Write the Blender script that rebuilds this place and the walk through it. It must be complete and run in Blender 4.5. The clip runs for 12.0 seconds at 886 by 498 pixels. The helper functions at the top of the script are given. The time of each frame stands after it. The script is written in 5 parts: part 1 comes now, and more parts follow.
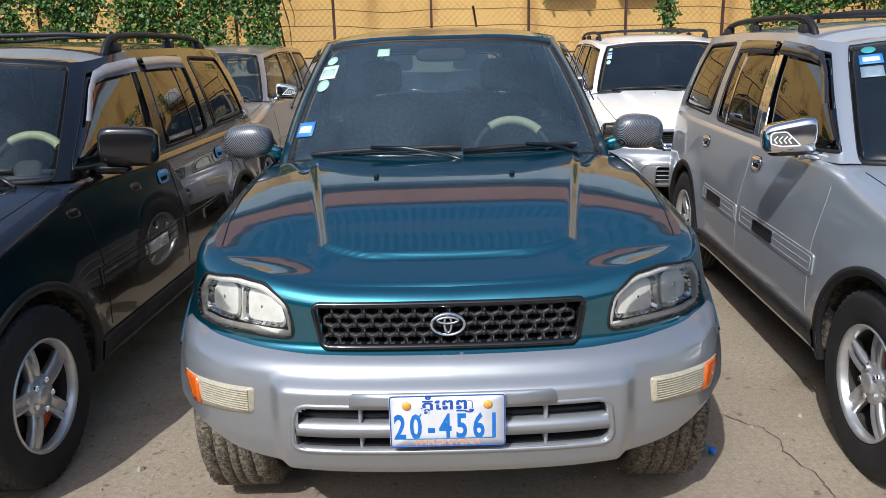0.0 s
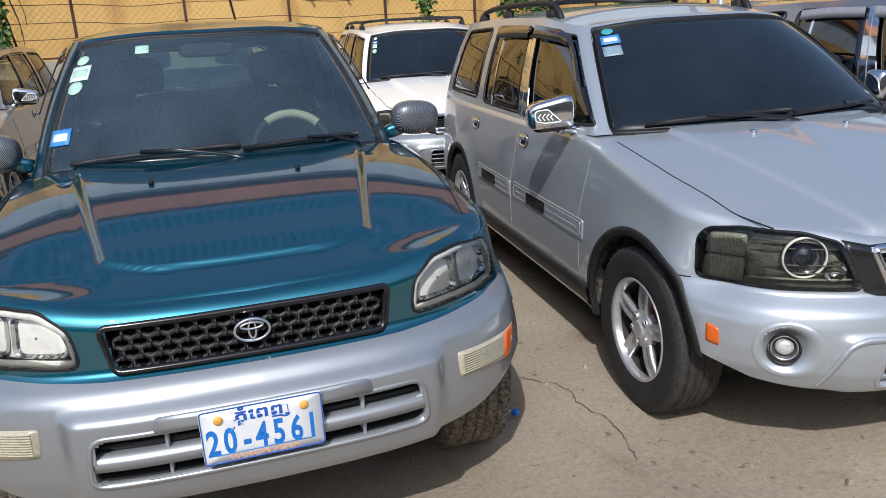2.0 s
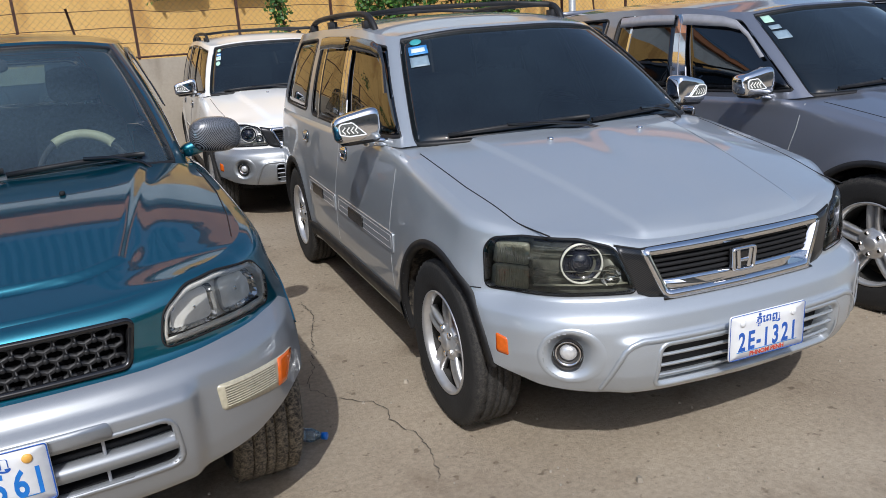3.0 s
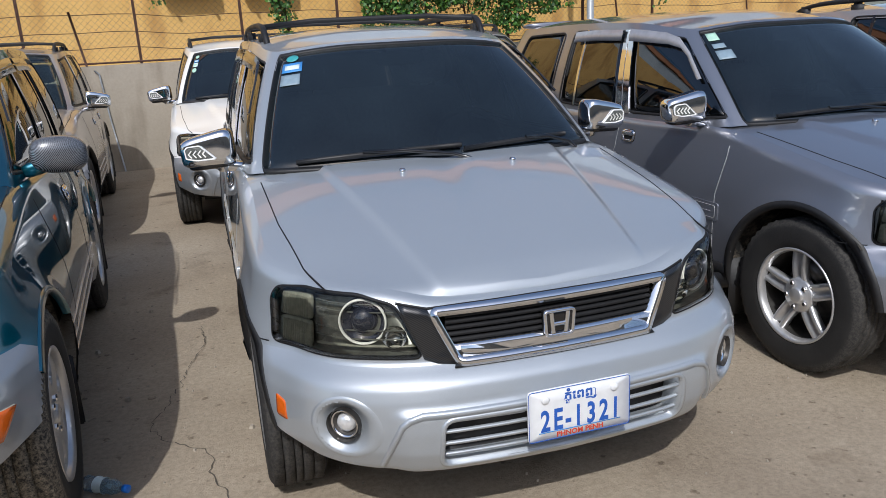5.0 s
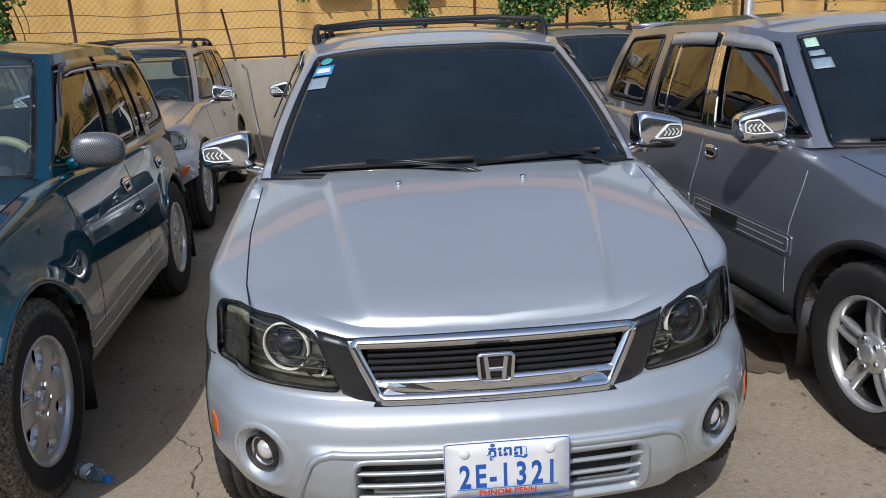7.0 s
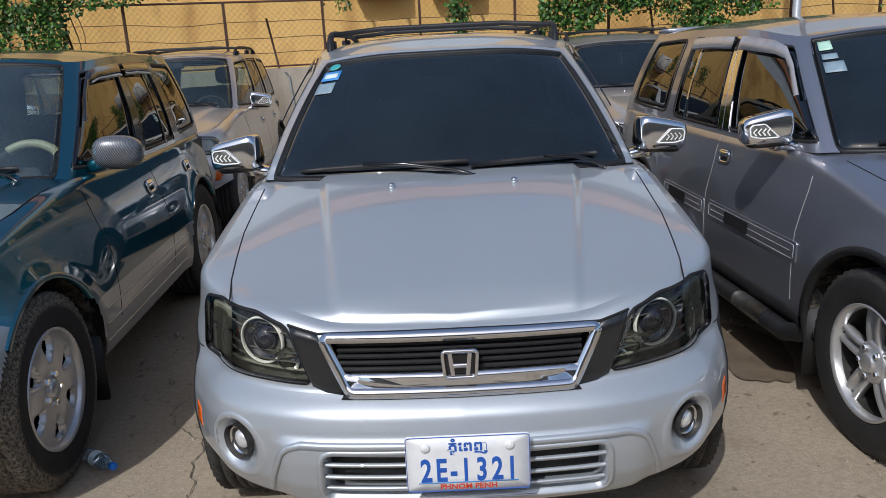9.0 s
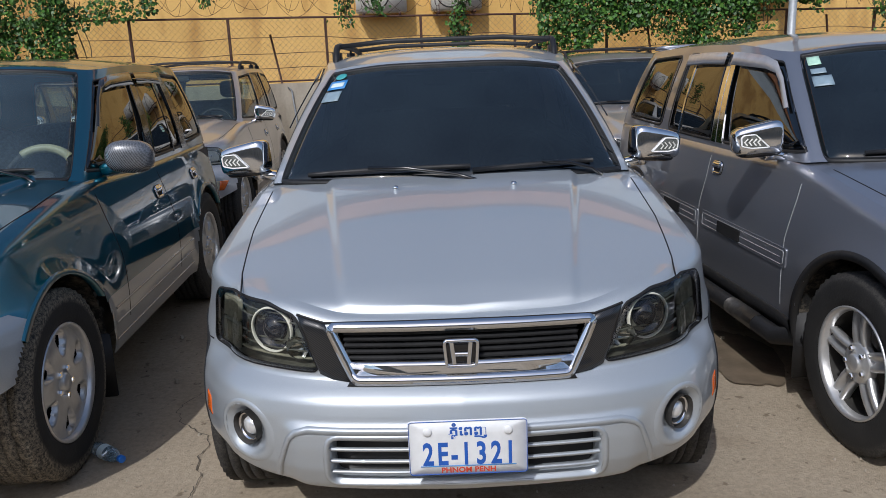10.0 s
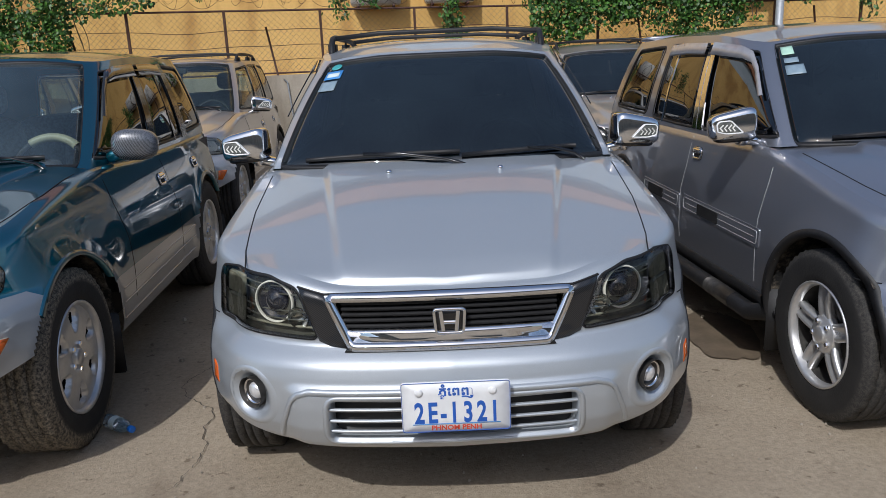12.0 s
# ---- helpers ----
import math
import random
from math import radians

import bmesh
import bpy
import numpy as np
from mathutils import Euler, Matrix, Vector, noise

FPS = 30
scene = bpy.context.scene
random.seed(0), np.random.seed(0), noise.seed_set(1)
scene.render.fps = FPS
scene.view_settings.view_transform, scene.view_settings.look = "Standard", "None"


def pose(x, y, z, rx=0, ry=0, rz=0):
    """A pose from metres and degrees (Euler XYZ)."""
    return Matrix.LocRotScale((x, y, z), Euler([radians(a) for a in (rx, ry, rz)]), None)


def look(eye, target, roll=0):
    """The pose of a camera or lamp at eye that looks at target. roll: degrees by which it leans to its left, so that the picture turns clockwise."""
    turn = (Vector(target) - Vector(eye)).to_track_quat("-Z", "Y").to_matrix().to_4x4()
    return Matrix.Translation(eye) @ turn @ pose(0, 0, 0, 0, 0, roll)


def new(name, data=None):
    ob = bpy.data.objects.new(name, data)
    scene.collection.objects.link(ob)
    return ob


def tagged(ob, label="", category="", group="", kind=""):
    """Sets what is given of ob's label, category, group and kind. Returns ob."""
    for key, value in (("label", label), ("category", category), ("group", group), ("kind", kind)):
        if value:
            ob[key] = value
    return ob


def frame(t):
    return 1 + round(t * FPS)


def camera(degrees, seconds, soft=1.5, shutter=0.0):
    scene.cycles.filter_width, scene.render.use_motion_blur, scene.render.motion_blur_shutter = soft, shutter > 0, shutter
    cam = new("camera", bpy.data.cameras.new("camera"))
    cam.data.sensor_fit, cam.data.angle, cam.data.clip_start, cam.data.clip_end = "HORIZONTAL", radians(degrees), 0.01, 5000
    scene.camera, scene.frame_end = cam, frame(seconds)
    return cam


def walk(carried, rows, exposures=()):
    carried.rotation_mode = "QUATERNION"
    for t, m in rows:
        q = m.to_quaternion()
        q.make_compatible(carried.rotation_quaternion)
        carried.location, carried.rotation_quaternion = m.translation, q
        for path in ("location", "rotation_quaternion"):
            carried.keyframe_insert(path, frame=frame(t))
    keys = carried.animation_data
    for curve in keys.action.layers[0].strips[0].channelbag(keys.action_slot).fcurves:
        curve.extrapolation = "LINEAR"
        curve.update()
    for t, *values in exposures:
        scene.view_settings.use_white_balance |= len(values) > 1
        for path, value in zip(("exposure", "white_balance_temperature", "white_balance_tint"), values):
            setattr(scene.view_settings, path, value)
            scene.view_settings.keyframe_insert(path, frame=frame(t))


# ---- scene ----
cam = camera(61.0, 12.0, 0.7)
PATH = [
    (0, (0.084, -0.058, 1.55), (0.0, 1.872, 1.029), -1.5),
    (0.5, (0.095, -0.075, 1.552), (0.026, 1.854, 1.027), -2.4),
    (1, (0.103, -0.05, 1.545), (0.11, 1.876, 1.007), -2.7),
    (1.5, (0.082, -0.05, 1.55), (0.308, 1.858, 0.994), -2.3),
    (2, (0.045, -0.045, 1.552), (0.523, 1.813, 0.986), -3.2),
    (2.5, (0.146, -0.055, 1.545), (0.812, 1.746, 0.983), -3.5),
    (3, (0.43, -0.093, 1.543), (1.172, 1.677, 0.981), -3.8),
    (3.5, (0.65, -0.117, 1.547), (1.426, 1.638, 0.986), -3.7),
    (3.7, (0.722, -0.112, 1.535), (1.503, 1.643, 0.979), -3.5),
    (5.3, (1.5, -0.103, 1.561), (2.022, 1.748, 1.013), -3.0),
    (5.5, (1.573, -0.106, 1.565), (2.045, 1.758, 1.016), -3.0),
    (6, (1.747, -0.051, 1.54), (2.104, 1.843, 1.006), -2.6),
    (6.5, (1.91, -0.023, 1.561), (2.162, 1.886, 1.022), -2.5),
    (8.5, (2.264, -0.116, 1.552), (2.291, 1.814, 1.027), -2.8),
    (9, (2.274, -0.105, 1.541), (2.297, 1.828, 1.029), -2.9),
    (9.5, (2.271, -0.092, 1.513), (2.294, 1.848, 1.027), -2.9),
    (10, (2.255, -0.222, 1.499), (2.286, 1.723, 1.036), -2.3),
    (10.5, (2.255, -0.39, 1.502), (2.285, 1.555, 1.038), -2.2),
    (11, (2.248, -0.484, 1.501), (2.281, 1.459, 1.03), -2.3),
    (11.5, (2.253, -0.469, 1.496), (2.29, 1.473, 1.018), -2.6),
    (12, (2.27, -0.408, 1.491), (2.311, 1.532, 1.008), -2.5),
]
walk(cam, [(t, look(eye, target, roll)) for t, eye, target, roll in PATH], [(t, stops, 6150, 10) for t, stops in ((0, 0.25), (1.5, 0.20), (3.0, 0.08), (5.5, 0.0), (8.5, -0.14), (12, -0.18))])

# ---- light ----
world = bpy.data.worlds.new("world")
scene.world = world
world.use_nodes = True
sky = world.node_tree.nodes.new("ShaderNodeTexSky")
sky.sky_type = "NISHITA"
sky.sun_disc = False
sky.dust_density = 2.2
sky.sun_elevation = radians(45.4)
sky.sun_rotation = radians(202.7)
background = world.node_tree.nodes["Background"]
background.inputs["Strength"].default_value = 0.14
world.node_tree.links.new(sky.outputs[0], background.inputs["Color"])
sun_data = bpy.data.lights.new("sun", "SUN")
sun_data.energy, sun_data.angle, sun_data.color = 3.0, radians(0.6), (1.0, 0.975, 0.94)
sun = new("sun", sun_data)
sun.matrix_world = look((-7.6, -18.2, 20), (0, 0, 0))


# ---- materials ----
def material(name):
    m = bpy.data.materials.new(name)
    m.use_nodes = True
    return m, m.node_tree.nodes, m.node_tree.links, m.node_tree.nodes["Principled BSDF"]


def ramp(nodes, links, source, stops):
    r = nodes.new("ShaderNodeValToRGB")
    while len(r.color_ramp.elements) < len(stops):
        r.color_ramp.elements.new(0.5)
    for e, (at, c) in zip(r.color_ramp.elements, stops):
        e.position, e.color = at, (*c, 1) if len(c) == 3 else c
    links.new(source, r.inputs["Fac"])
    return r.outputs["Color"]


def noise_node(nodes, links, scale, detail=4, space="Object", rough=0.55):
    co = nodes.new("ShaderNodeTexCoord")
    n = nodes.new("ShaderNodeTexNoise")
    n.inputs["Scale"].default_value, n.inputs["Detail"].default_value, n.inputs["Roughness"].default_value = scale, detail, rough
    links.new(co.outputs[space], n.inputs["Vector"])
    return n.outputs["Fac"]


def bumped(nodes, links, p, height, strength, distance):
    b = nodes.new("ShaderNodeBump")
    b.inputs["Strength"].default_value, b.inputs["Distance"].default_value = strength, distance
    links.new(height, b.inputs["Height"])
    links.new(b.outputs["Normal"], p.inputs["Normal"])


def surface(name, color, rough=0.6, metal=0.0, vary=0.12, scale=30, bump=0.0, coat=0.0):
    """A plain surface with mottled colour and roughness and a fine grain."""
    m, nodes, links, p = material(name)
    fac = noise_node(nodes, links, scale)
    dark, light = [c * (1 - vary) for c in color], [min(1, c * (1 + vary)) for c in color]
    links.new(ramp(nodes, links, fac, [(0.3, dark), (0.7, light)]), p.inputs["Base Color"])
    big = noise_node(nodes, links, scale * 0.13, 3)
    links.new(ramp(nodes, links, big, [(0.3, [rough * 0.85] * 3), (0.7, [min(1, rough * 1.15)] * 3)]), p.inputs["Roughness"])
    p.inputs["Metallic"].default_value, p.inputs["Coat Weight"].default_value = metal, coat
    p.inputs["Coat Roughness"].default_value = 0.05
    if bump:
        bumped(nodes, links, p, noise_node(nodes, links, scale * 4), bump, 0.01)
    return m


def car_paint(name, color, metal=0.35, rough=0.35, flake=0.1, ior=1.65, edge=(1, 1, 1)):
    """Metallic lacquer: flaky base coat, light dust film, clear coat."""
    m, nodes, links, p = material(name)
    fac = noise_node(nodes, links, 900, 1)
    links.new(ramp(nodes, links, fac, [(0.3, [c * (1 - flake) for c in color]), (0.7, [min(1, c * (1 + flake)) for c in color])]), p.inputs["Base Color"])
    dust_haze = noise_node(nodes, links, 5, 5)
    links.new(ramp(nodes, links, dust_haze, [(0.35, [0.0] * 3), (0.8, [0.035] * 3)]), p.inputs["Coat Roughness"])
    p.inputs["Metallic"].default_value, p.inputs["Roughness"].default_value = metal, rough
    p.inputs["Coat Weight"].default_value, p.inputs["Coat IOR"].default_value = 1.0, ior
    p.inputs["Specular Tint"].default_value = (*edge, 1)
    return m


def glass(name, tint, gloss=1.0, ior=1.5, dust_haze=0.0):
    """Thin tinted glass: what lies behind shows through the tint, the gloss grows with Fresnel. A bluish film adds dust
    and painted sky haze.
    """
    m, nodes, links, p = material(name)
    nodes.remove(p)
    t, g = nodes.new("ShaderNodeBsdfTransparent"), nodes.new("ShaderNodeBsdfGlossy")
    t.inputs["Color"].default_value, g.inputs["Roughness"].default_value = (*tint, 1), 0.015
    g.inputs["Color"].default_value = (gloss, gloss, gloss, 1)
    f, mix = nodes.new("ShaderNodeFresnel"), nodes.new("ShaderNodeMixShader")
    f.inputs["IOR"].default_value = ior
    links.new(f.outputs[0], mix.inputs[0]), links.new(t.outputs[0], mix.inputs[1]), links.new(g.outputs[0], mix.inputs[2])
    # diffuse film: dust, its blue also standing in for reflected sky
    film, last = nodes.new("ShaderNodeBsdfDiffuse"), nodes.new("ShaderNodeMixShader")
    film.inputs["Color"].default_value = (0.32, 0.49, 0.60, 1)
    spread = ramp(nodes, links, noise_node(nodes, links, 3, 6), [(0.3, [dust_haze * 0.6] * 3), (0.75, [dust_haze * 1.5] * 3)])
    links.new(spread, last.inputs[0]), links.new(mix.outputs[0], last.inputs[1]), links.new(film.outputs[0], last.inputs[2])
    links.new(last.outputs[0], nodes["Material Output"].inputs["Surface"])
    return m


def concrete_ground():
    m, nodes, links, p = material("ground_concrete")
    base = ramp(nodes, links, noise_node(nodes, links, 0.9, 6), [(0.3, (0.29, 0.232, 0.168)), (0.5, (0.36, 0.296, 0.217)), (0.72, (0.43, 0.360, 0.268))])
    grain = ramp(nodes, links, noise_node(nodes, links, 45, 6, rough=0.7), [(0.3, (0.66, 0.65, 0.63)), (0.62, (1, 1, 1))])
    stain = ramp(nodes, links, noise_node(nodes, links, 2.6, 5), [(0.28, (0.62, 0.58, 0.55)), (0.42, (1, 1, 1))])
    spots = ramp(nodes, links, noise_node(nodes, links, 17, 3), [(0.29, (0.45, 0.41, 0.38)), (0.36, (1, 1, 1))])
    out = base
    for other in (grain, stain, spots):
        mx = nodes.new("ShaderNodeMixRGB")
        mx.blend_type, mx.inputs[0].default_value = "MULTIPLY", 0.85
        links.new(out, mx.inputs[1]), links.new(other, mx.inputs[2])
        out = mx.outputs[0]
    links.new(out, p.inputs["Base Color"])
    p.inputs["Roughness"].default_value = 0.9
    bumped(nodes, links, p, noise_node(nodes, links, 60, 8, rough=0.75), 0.5, 0.012)
    return m


def stained_plaster(name, lo, hi, dirt, streak=True):
    m, nodes, links, p = material(name)
    base = ramp(nodes, links, noise_node(nodes, links, 0.7, 6), [(0.3, lo), (0.7, hi)])
    grain = ramp(nodes, links, noise_node(nodes, links, 30, 5), [(0.3, (0.88, 0.88, 0.88)), (0.7, (1, 1, 1))])
    co, mp, n = nodes.new("ShaderNodeTexCoord"), nodes.new("ShaderNodeMapping"), nodes.new("ShaderNodeTexNoise")
    mp.inputs["Scale"].default_value = (2.2, 2.2, 0.5)
    n.inputs["Scale"].default_value, n.inputs["Detail"].default_value = 1.0, 6
    links.new(co.outputs["Object"], mp.inputs["Vector"]), links.new(mp.outputs[0], n.inputs["Vector"])
    st = ramp(nodes, links, n.outputs["Fac"], [(0.34, dirt), (0.5, (1, 1, 1))])
    out = base
    for other in (grain, st):
        mx = nodes.new("ShaderNodeMixRGB")
        mx.blend_type, mx.inputs[0].default_value = "MULTIPLY", 0.9
        links.new(out, mx.inputs[1]), links.new(other, mx.inputs[2])
        out = mx.outputs[0]
    links.new(out, p.inputs["Base Color"])
    p.inputs["Roughness"].default_value = 0.88
    bumped(nodes, links, p, noise_node(nodes, links, 22, 7), 0.3, 0.02)
    return m


def leaf_material(name, lo, hi):
    m, nodes, links, p = material(name)
    g = nodes.new("ShaderNodeNewGeometry")
    links.new(ramp(nodes, links, g.outputs["Random Per Island"], [(0.0, lo), (0.8, hi), (1.0, (hi[0] * 1.6, hi[1] * 1.3, hi[2]))]), p.inputs["Base Color"])
    p.inputs["Roughness"].default_value = 0.5
    p.inputs["Subsurface Weight"].default_value = 0.0
    return m


def carbon(name, light=0.09):
    """Woven carbon film: two crossed wave patterns under lacquer."""
    m, nodes, links, p = material(name)
    co, w = nodes.new("ShaderNodeTexCoord"), nodes.new("ShaderNodeTexWave")
    w.inputs["Scale"].default_value = 85
    w.bands_direction = "DIAGONAL"
    links.new(co.outputs["Object"], w.inputs["Vector"])
    links.new(ramp(nodes, links, w.outputs["Fac"], [(0.3, (0.010, 0.010, 0.011)), (0.7, (light, light * 1.05, light * 1.15))]), p.inputs["Base Color"])
    p.inputs["Roughness"].default_value, p.inputs["Coat Weight"].default_value, p.inputs["Metallic"].default_value = 0.35, 0.8, 0.4
    return m


def mud_splashed(name):
    """Black plastic with dried mud in blotches and specks."""
    m, nodes, links, p = material(name)
    blotch = ramp(nodes, links, noise_node(nodes, links, 14, 8, rough=0.75), [(0.46, (0.008, 0.008, 0.008)), (0.62, (0.15, 0.125, 0.095))])
    links.new(blotch, p.inputs["Base Color"])
    p.inputs["Roughness"].default_value = 0.85
    bumped(nodes, links, p, noise_node(nodes, links, 60, 6), 0.4, 0.01)
    return m


def tyre_rubber(name, dirt):
    m, nodes, links, p = material(name)
    patchy = ramp(nodes, links, noise_node(nodes, links, 85, 6, rough=0.85), [(0.42, (0.016, 0.016, 0.016)), (0.60, dirt)])
    wall = ramp(nodes, links, noise_node(nodes, links, 9, 5), [(0.35, (0.009, 0.009, 0.009)), (0.75, (0.020, 0.019, 0.018))])
    co, flat, far = nodes.new("ShaderNodeTexCoord"), nodes.new("ShaderNodeVectorMath"), nodes.new("ShaderNodeVectorMath")
    flat.operation, far.operation = "MULTIPLY", "LENGTH"
    flat.inputs[1].default_value = (1, 1, 0)
    links.new(co.outputs["Object"], flat.inputs[0]), links.new(flat.outputs[0], far.inputs[0])
    worn = nodes.new("ShaderNodeMixRGB")
    links.new(ramp(nodes, links, far.outputs["Value"], [(0.308, (0, 0, 0)), (0.328, (1, 1, 1))]), worn.inputs[0])
    links.new(wall, worn.inputs[1]), links.new(patchy, worn.inputs[2]), links.new(worn.outputs[0], p.inputs["Base Color"])
    p.inputs["Roughness"].default_value = 0.82
    bumped(nodes, links, p, noise_node(nodes, links, 90, 4), 0.3, 0.004)
    return m


M = dict(
    ground=concrete_ground(),
    yellow=stained_plaster("yellow_plaster", (0.66, 0.405, 0.125), (0.76, 0.485, 0.165), (0.62, 0.54, 0.48)),
    concrete=stained_plaster("grey_concrete", (0.33, 0.29, 0.23), (0.42, 0.37, 0.30), (0.55, 0.52, 0.48)),
    orange=stained_plaster("orange_plaster", (0.50, 0.22, 0.11), (0.56, 0.26, 0.14), (0.8, 0.75, 0.7)),
    pale_wall=stained_plaster("pale_wall", (0.48, 0.56, 0.63), (0.54, 0.62, 0.68), (0.85, 0.85, 0.85)),
    blue_metal=surface("blue_sheet_metal", (0.025, 0.10, 0.20), 0.65, 0.0),
    rust=surface("rusty_brown_steel", (0.075, 0.035, 0.025), 0.75, 0.2, 0.4, 40, 0.2),
    wire=surface("galvanised_wire", (0.24, 0.21, 0.17), 0.55, 0.6),
    steel=surface("painted_grey_steel", (0.36, 0.38, 0.40), 0.5, 0.3),
    ac_white=surface("aged_white_metal", (0.62, 0.60, 0.55), 0.5, 0.0, 0.1, 14),
    teal=car_paint("teal_lacquer", (0.005, 0.140, 0.200), 0.88, 0.35, 0.15, 1.88, (0.02, 0.22, 0.28)),
    silver=car_paint("silver_lacquer", (0.43, 0.465, 0.50), 0.5, 0.42, 0.1, 1.75),
    champagne=car_paint("pale_silver_lacquer", (0.50, 0.47, 0.455), 0.8, 0.40),
    grey=car_paint("blue_grey_lacquer", (0.27, 0.285, 0.33), 0.72, 0.36, 0.1, 1.75),
    black=car_paint("black_lacquer", (0.003, 0.003, 0.0035), 0.3, 0.25, 0.1, 1.5),
    white=car_paint("white_lacquer", (0.78, 0.78, 0.76), 0.0, 0.35, 0.02),
    bumper_silver=car_paint("bumper_silver", (0.325, 0.342, 0.36), 0.6, 0.42),
    bumper_grey=car_paint("bumper_grey", (0.36, 0.37, 0.40), 0.4, 0.42),
    trim=surface("black_plastic", (0.010, 0.010, 0.011), 0.55, 0.0, 0.25, 60, 0.1),
    gloss_black=surface("gloss_black_plastic", (0.007, 0.007, 0.008), 0.2, 0.0, 0.2, 50, 0, 0.5),
    # pale colour standing in for light caught on panel and moulding edges
    seam_light=surface("painted_edge_glint", (0.48, 0.49, 0.50), 0.35, 0.3),
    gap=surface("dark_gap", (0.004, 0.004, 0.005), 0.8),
    cabin=surface("dark_cabin_trim", (0.035, 0.035, 0.038), 0.8, 0.0, 0.2, 25, 0.1),
    seat=surface("grey_seat_cloth", (0.24, 0.25, 0.26), 0.9, 0.0, 0.25, 60, 0.2),
    dash=surface("grey_dashboard", (0.24, 0.27, 0.28), 0.7, 0.0, 0.1, 40),
    cream=surface("cream_plastic_wrap", (0.55, 0.52, 0.34), 0.45),
    chrome=surface("chrome", (0.80, 0.81, 0.83), 0.07, 1.0, 0.03, 20),
    alloy=surface("cast_alloy", (0.60, 0.60, 0.60), 0.33, 0.7, 0.08, 25),
    disc=surface("brake_steel", (0.09, 0.085, 0.08), 0.5, 0.7, 0.3, 30),
    barrel=surface("dark_rim_barrel", (0.035, 0.033, 0.03), 0.7, 0.2, 0.3, 30),
    caliper=surface("red_caliper", (0.45, 0.06, 0.02), 0.55),
    reflector=surface("lamp_reflector", (0.90, 0.91, 0.92), 0.22, 0.6, 0.08, 60),
    lamp_white=surface("lamp_white", (0.80, 0.79, 0.74), 0.3, 0.0, 0.08, 40),
    mirror_bowl=surface("facet_mirror", (0.48, 0.49, 0.50), 0.13, 1.0, 0.04, 60),
    smoked=surface("smoked_bucket", (0.135, 0.14, 0.13), 0.3, 0.25, 0.3, 40),
    smoked_lens=surface("smoked_ribbed_lens", (0.26, 0.26, 0.22), 0.35, 0.0, 0.2, 60),
    lens_dark=surface("dark_blue_lens", (0.03, 0.035, 0.06), 0.06, 0.3, 0.1, 30, 0, 1.0),
    halo=surface("halo_ring", (0.93, 0.93, 0.90), 0.3, 0.0),
    amber=surface("amber_lens", (0.62, 0.11, 0.006), 0.15, 0.0, 0.1, 60, 0, 0.6),
    ribbed=surface("ribbed_cream_lens", (0.46, 0.42, 0.31), 0.25, 0.0, 0.12, 80, 0, 0.5),
    tyre=tyre_rubber("clean_tyre", (0.055, 0.05, 0.044)),
    tyre_dusty=tyre_rubber("dusty_tyre", (0.26, 0.22, 0.16)),
    liner=mud_splashed("muddy_liner"),
    carbon=carbon("carbon_weave", 0.27),
    carbon_dark=carbon("dark_carbon_weave", 0.03),
    clear=glass("clear_lens", (0.93, 0.93, 0.92)),
    smoke_glass=glass("smoked_lens", (0.88, 0.88, 0.82), 1.0, 1.42),
    windscreen=glass("light_tinted_screen", (0.70, 0.77, 0.77), 1.0, 1.8, 0.072),
    dark_glass=glass("dark_tinted_screen", (0.05, 0.055, 0.06), 1.0, 1.75, 0.021),
    side_glass=glass("black_tinted_glass", (0.03, 0.03, 0.03), 1.0, 1.9, 0.002),
    half_glass=glass("green_tinted_screen", (0.68, 0.76, 0.72), 1.0, 1.6, 0.03),
    visor=surface("smoked_acrylic", (0.30, 0.30, 0.32), 0.2, 0.1, 0.1, 20, 0, 0.5),
    black_visor=surface("black_acrylic", (0.02, 0.02, 0.02), 0.15, 0.0, 0.1, 20, 0, 0.6),
    plate_white=surface("plate_white", (0.72, 0.73, 0.74), 0.4, 0.0, 0.04, 40),
    plate_blue=surface("plate_blue", (0.02, 0.10, 0.42), 0.4),
    sky_blue=surface("plate_sky_blue", (0.015, 0.17, 0.55), 0.4),
    plate_faded=surface("plate_faded_red", (0.62, 0.36, 0.26), 0.5),
    plate_red=surface("plate_red", (0.55, 0.06, 0.03), 0.4),
    bolt_yellow=surface("yellow_bolt_cap", (0.75, 0.40, 0.08), 0.4),
    sticker_blue=surface("sticker_blue", (0.05, 0.25, 0.60), 0.5),
    sticker_white=surface("sticker_white", (0.65, 0.75, 0.75), 0.5),
    sticker_green=surface("sticker_green", (0.40, 0.62, 0.50), 0.5),
    sticker_teal=surface("sticker_teal", (0.05, 0.32, 0.34), 0.5),
    sticker_grey=surface("sticker_grey", (0.22, 0.30, 0.36), 0.5),
    cap_blue=surface("blue_cap", (0.01, 0.16, 0.65), 0.35),
    bottle=glass("clear_plastic", (0.95, 0.97, 0.99), 1.0, 1.45, 0.22),
    leaf=leaf_material("green_leaves", (0.014, 0.050, 0.008), (0.060, 0.160, 0.022)),
    stem=surface("vine_stem", (0.09, 0.065, 0.04), 0.85),
    damp=surface("wet_dust", (0.145, 0.112, 0.078), 0.55, 0.0, 0.25, 9, 0.15),
    crack=surface("crack_dirt", (0.085, 0.07, 0.055), 0.95, 0, 0.3, 60),
    handle_blue=surface("blue_film", (0.12, 0.42, 0.70), 0.3),
)


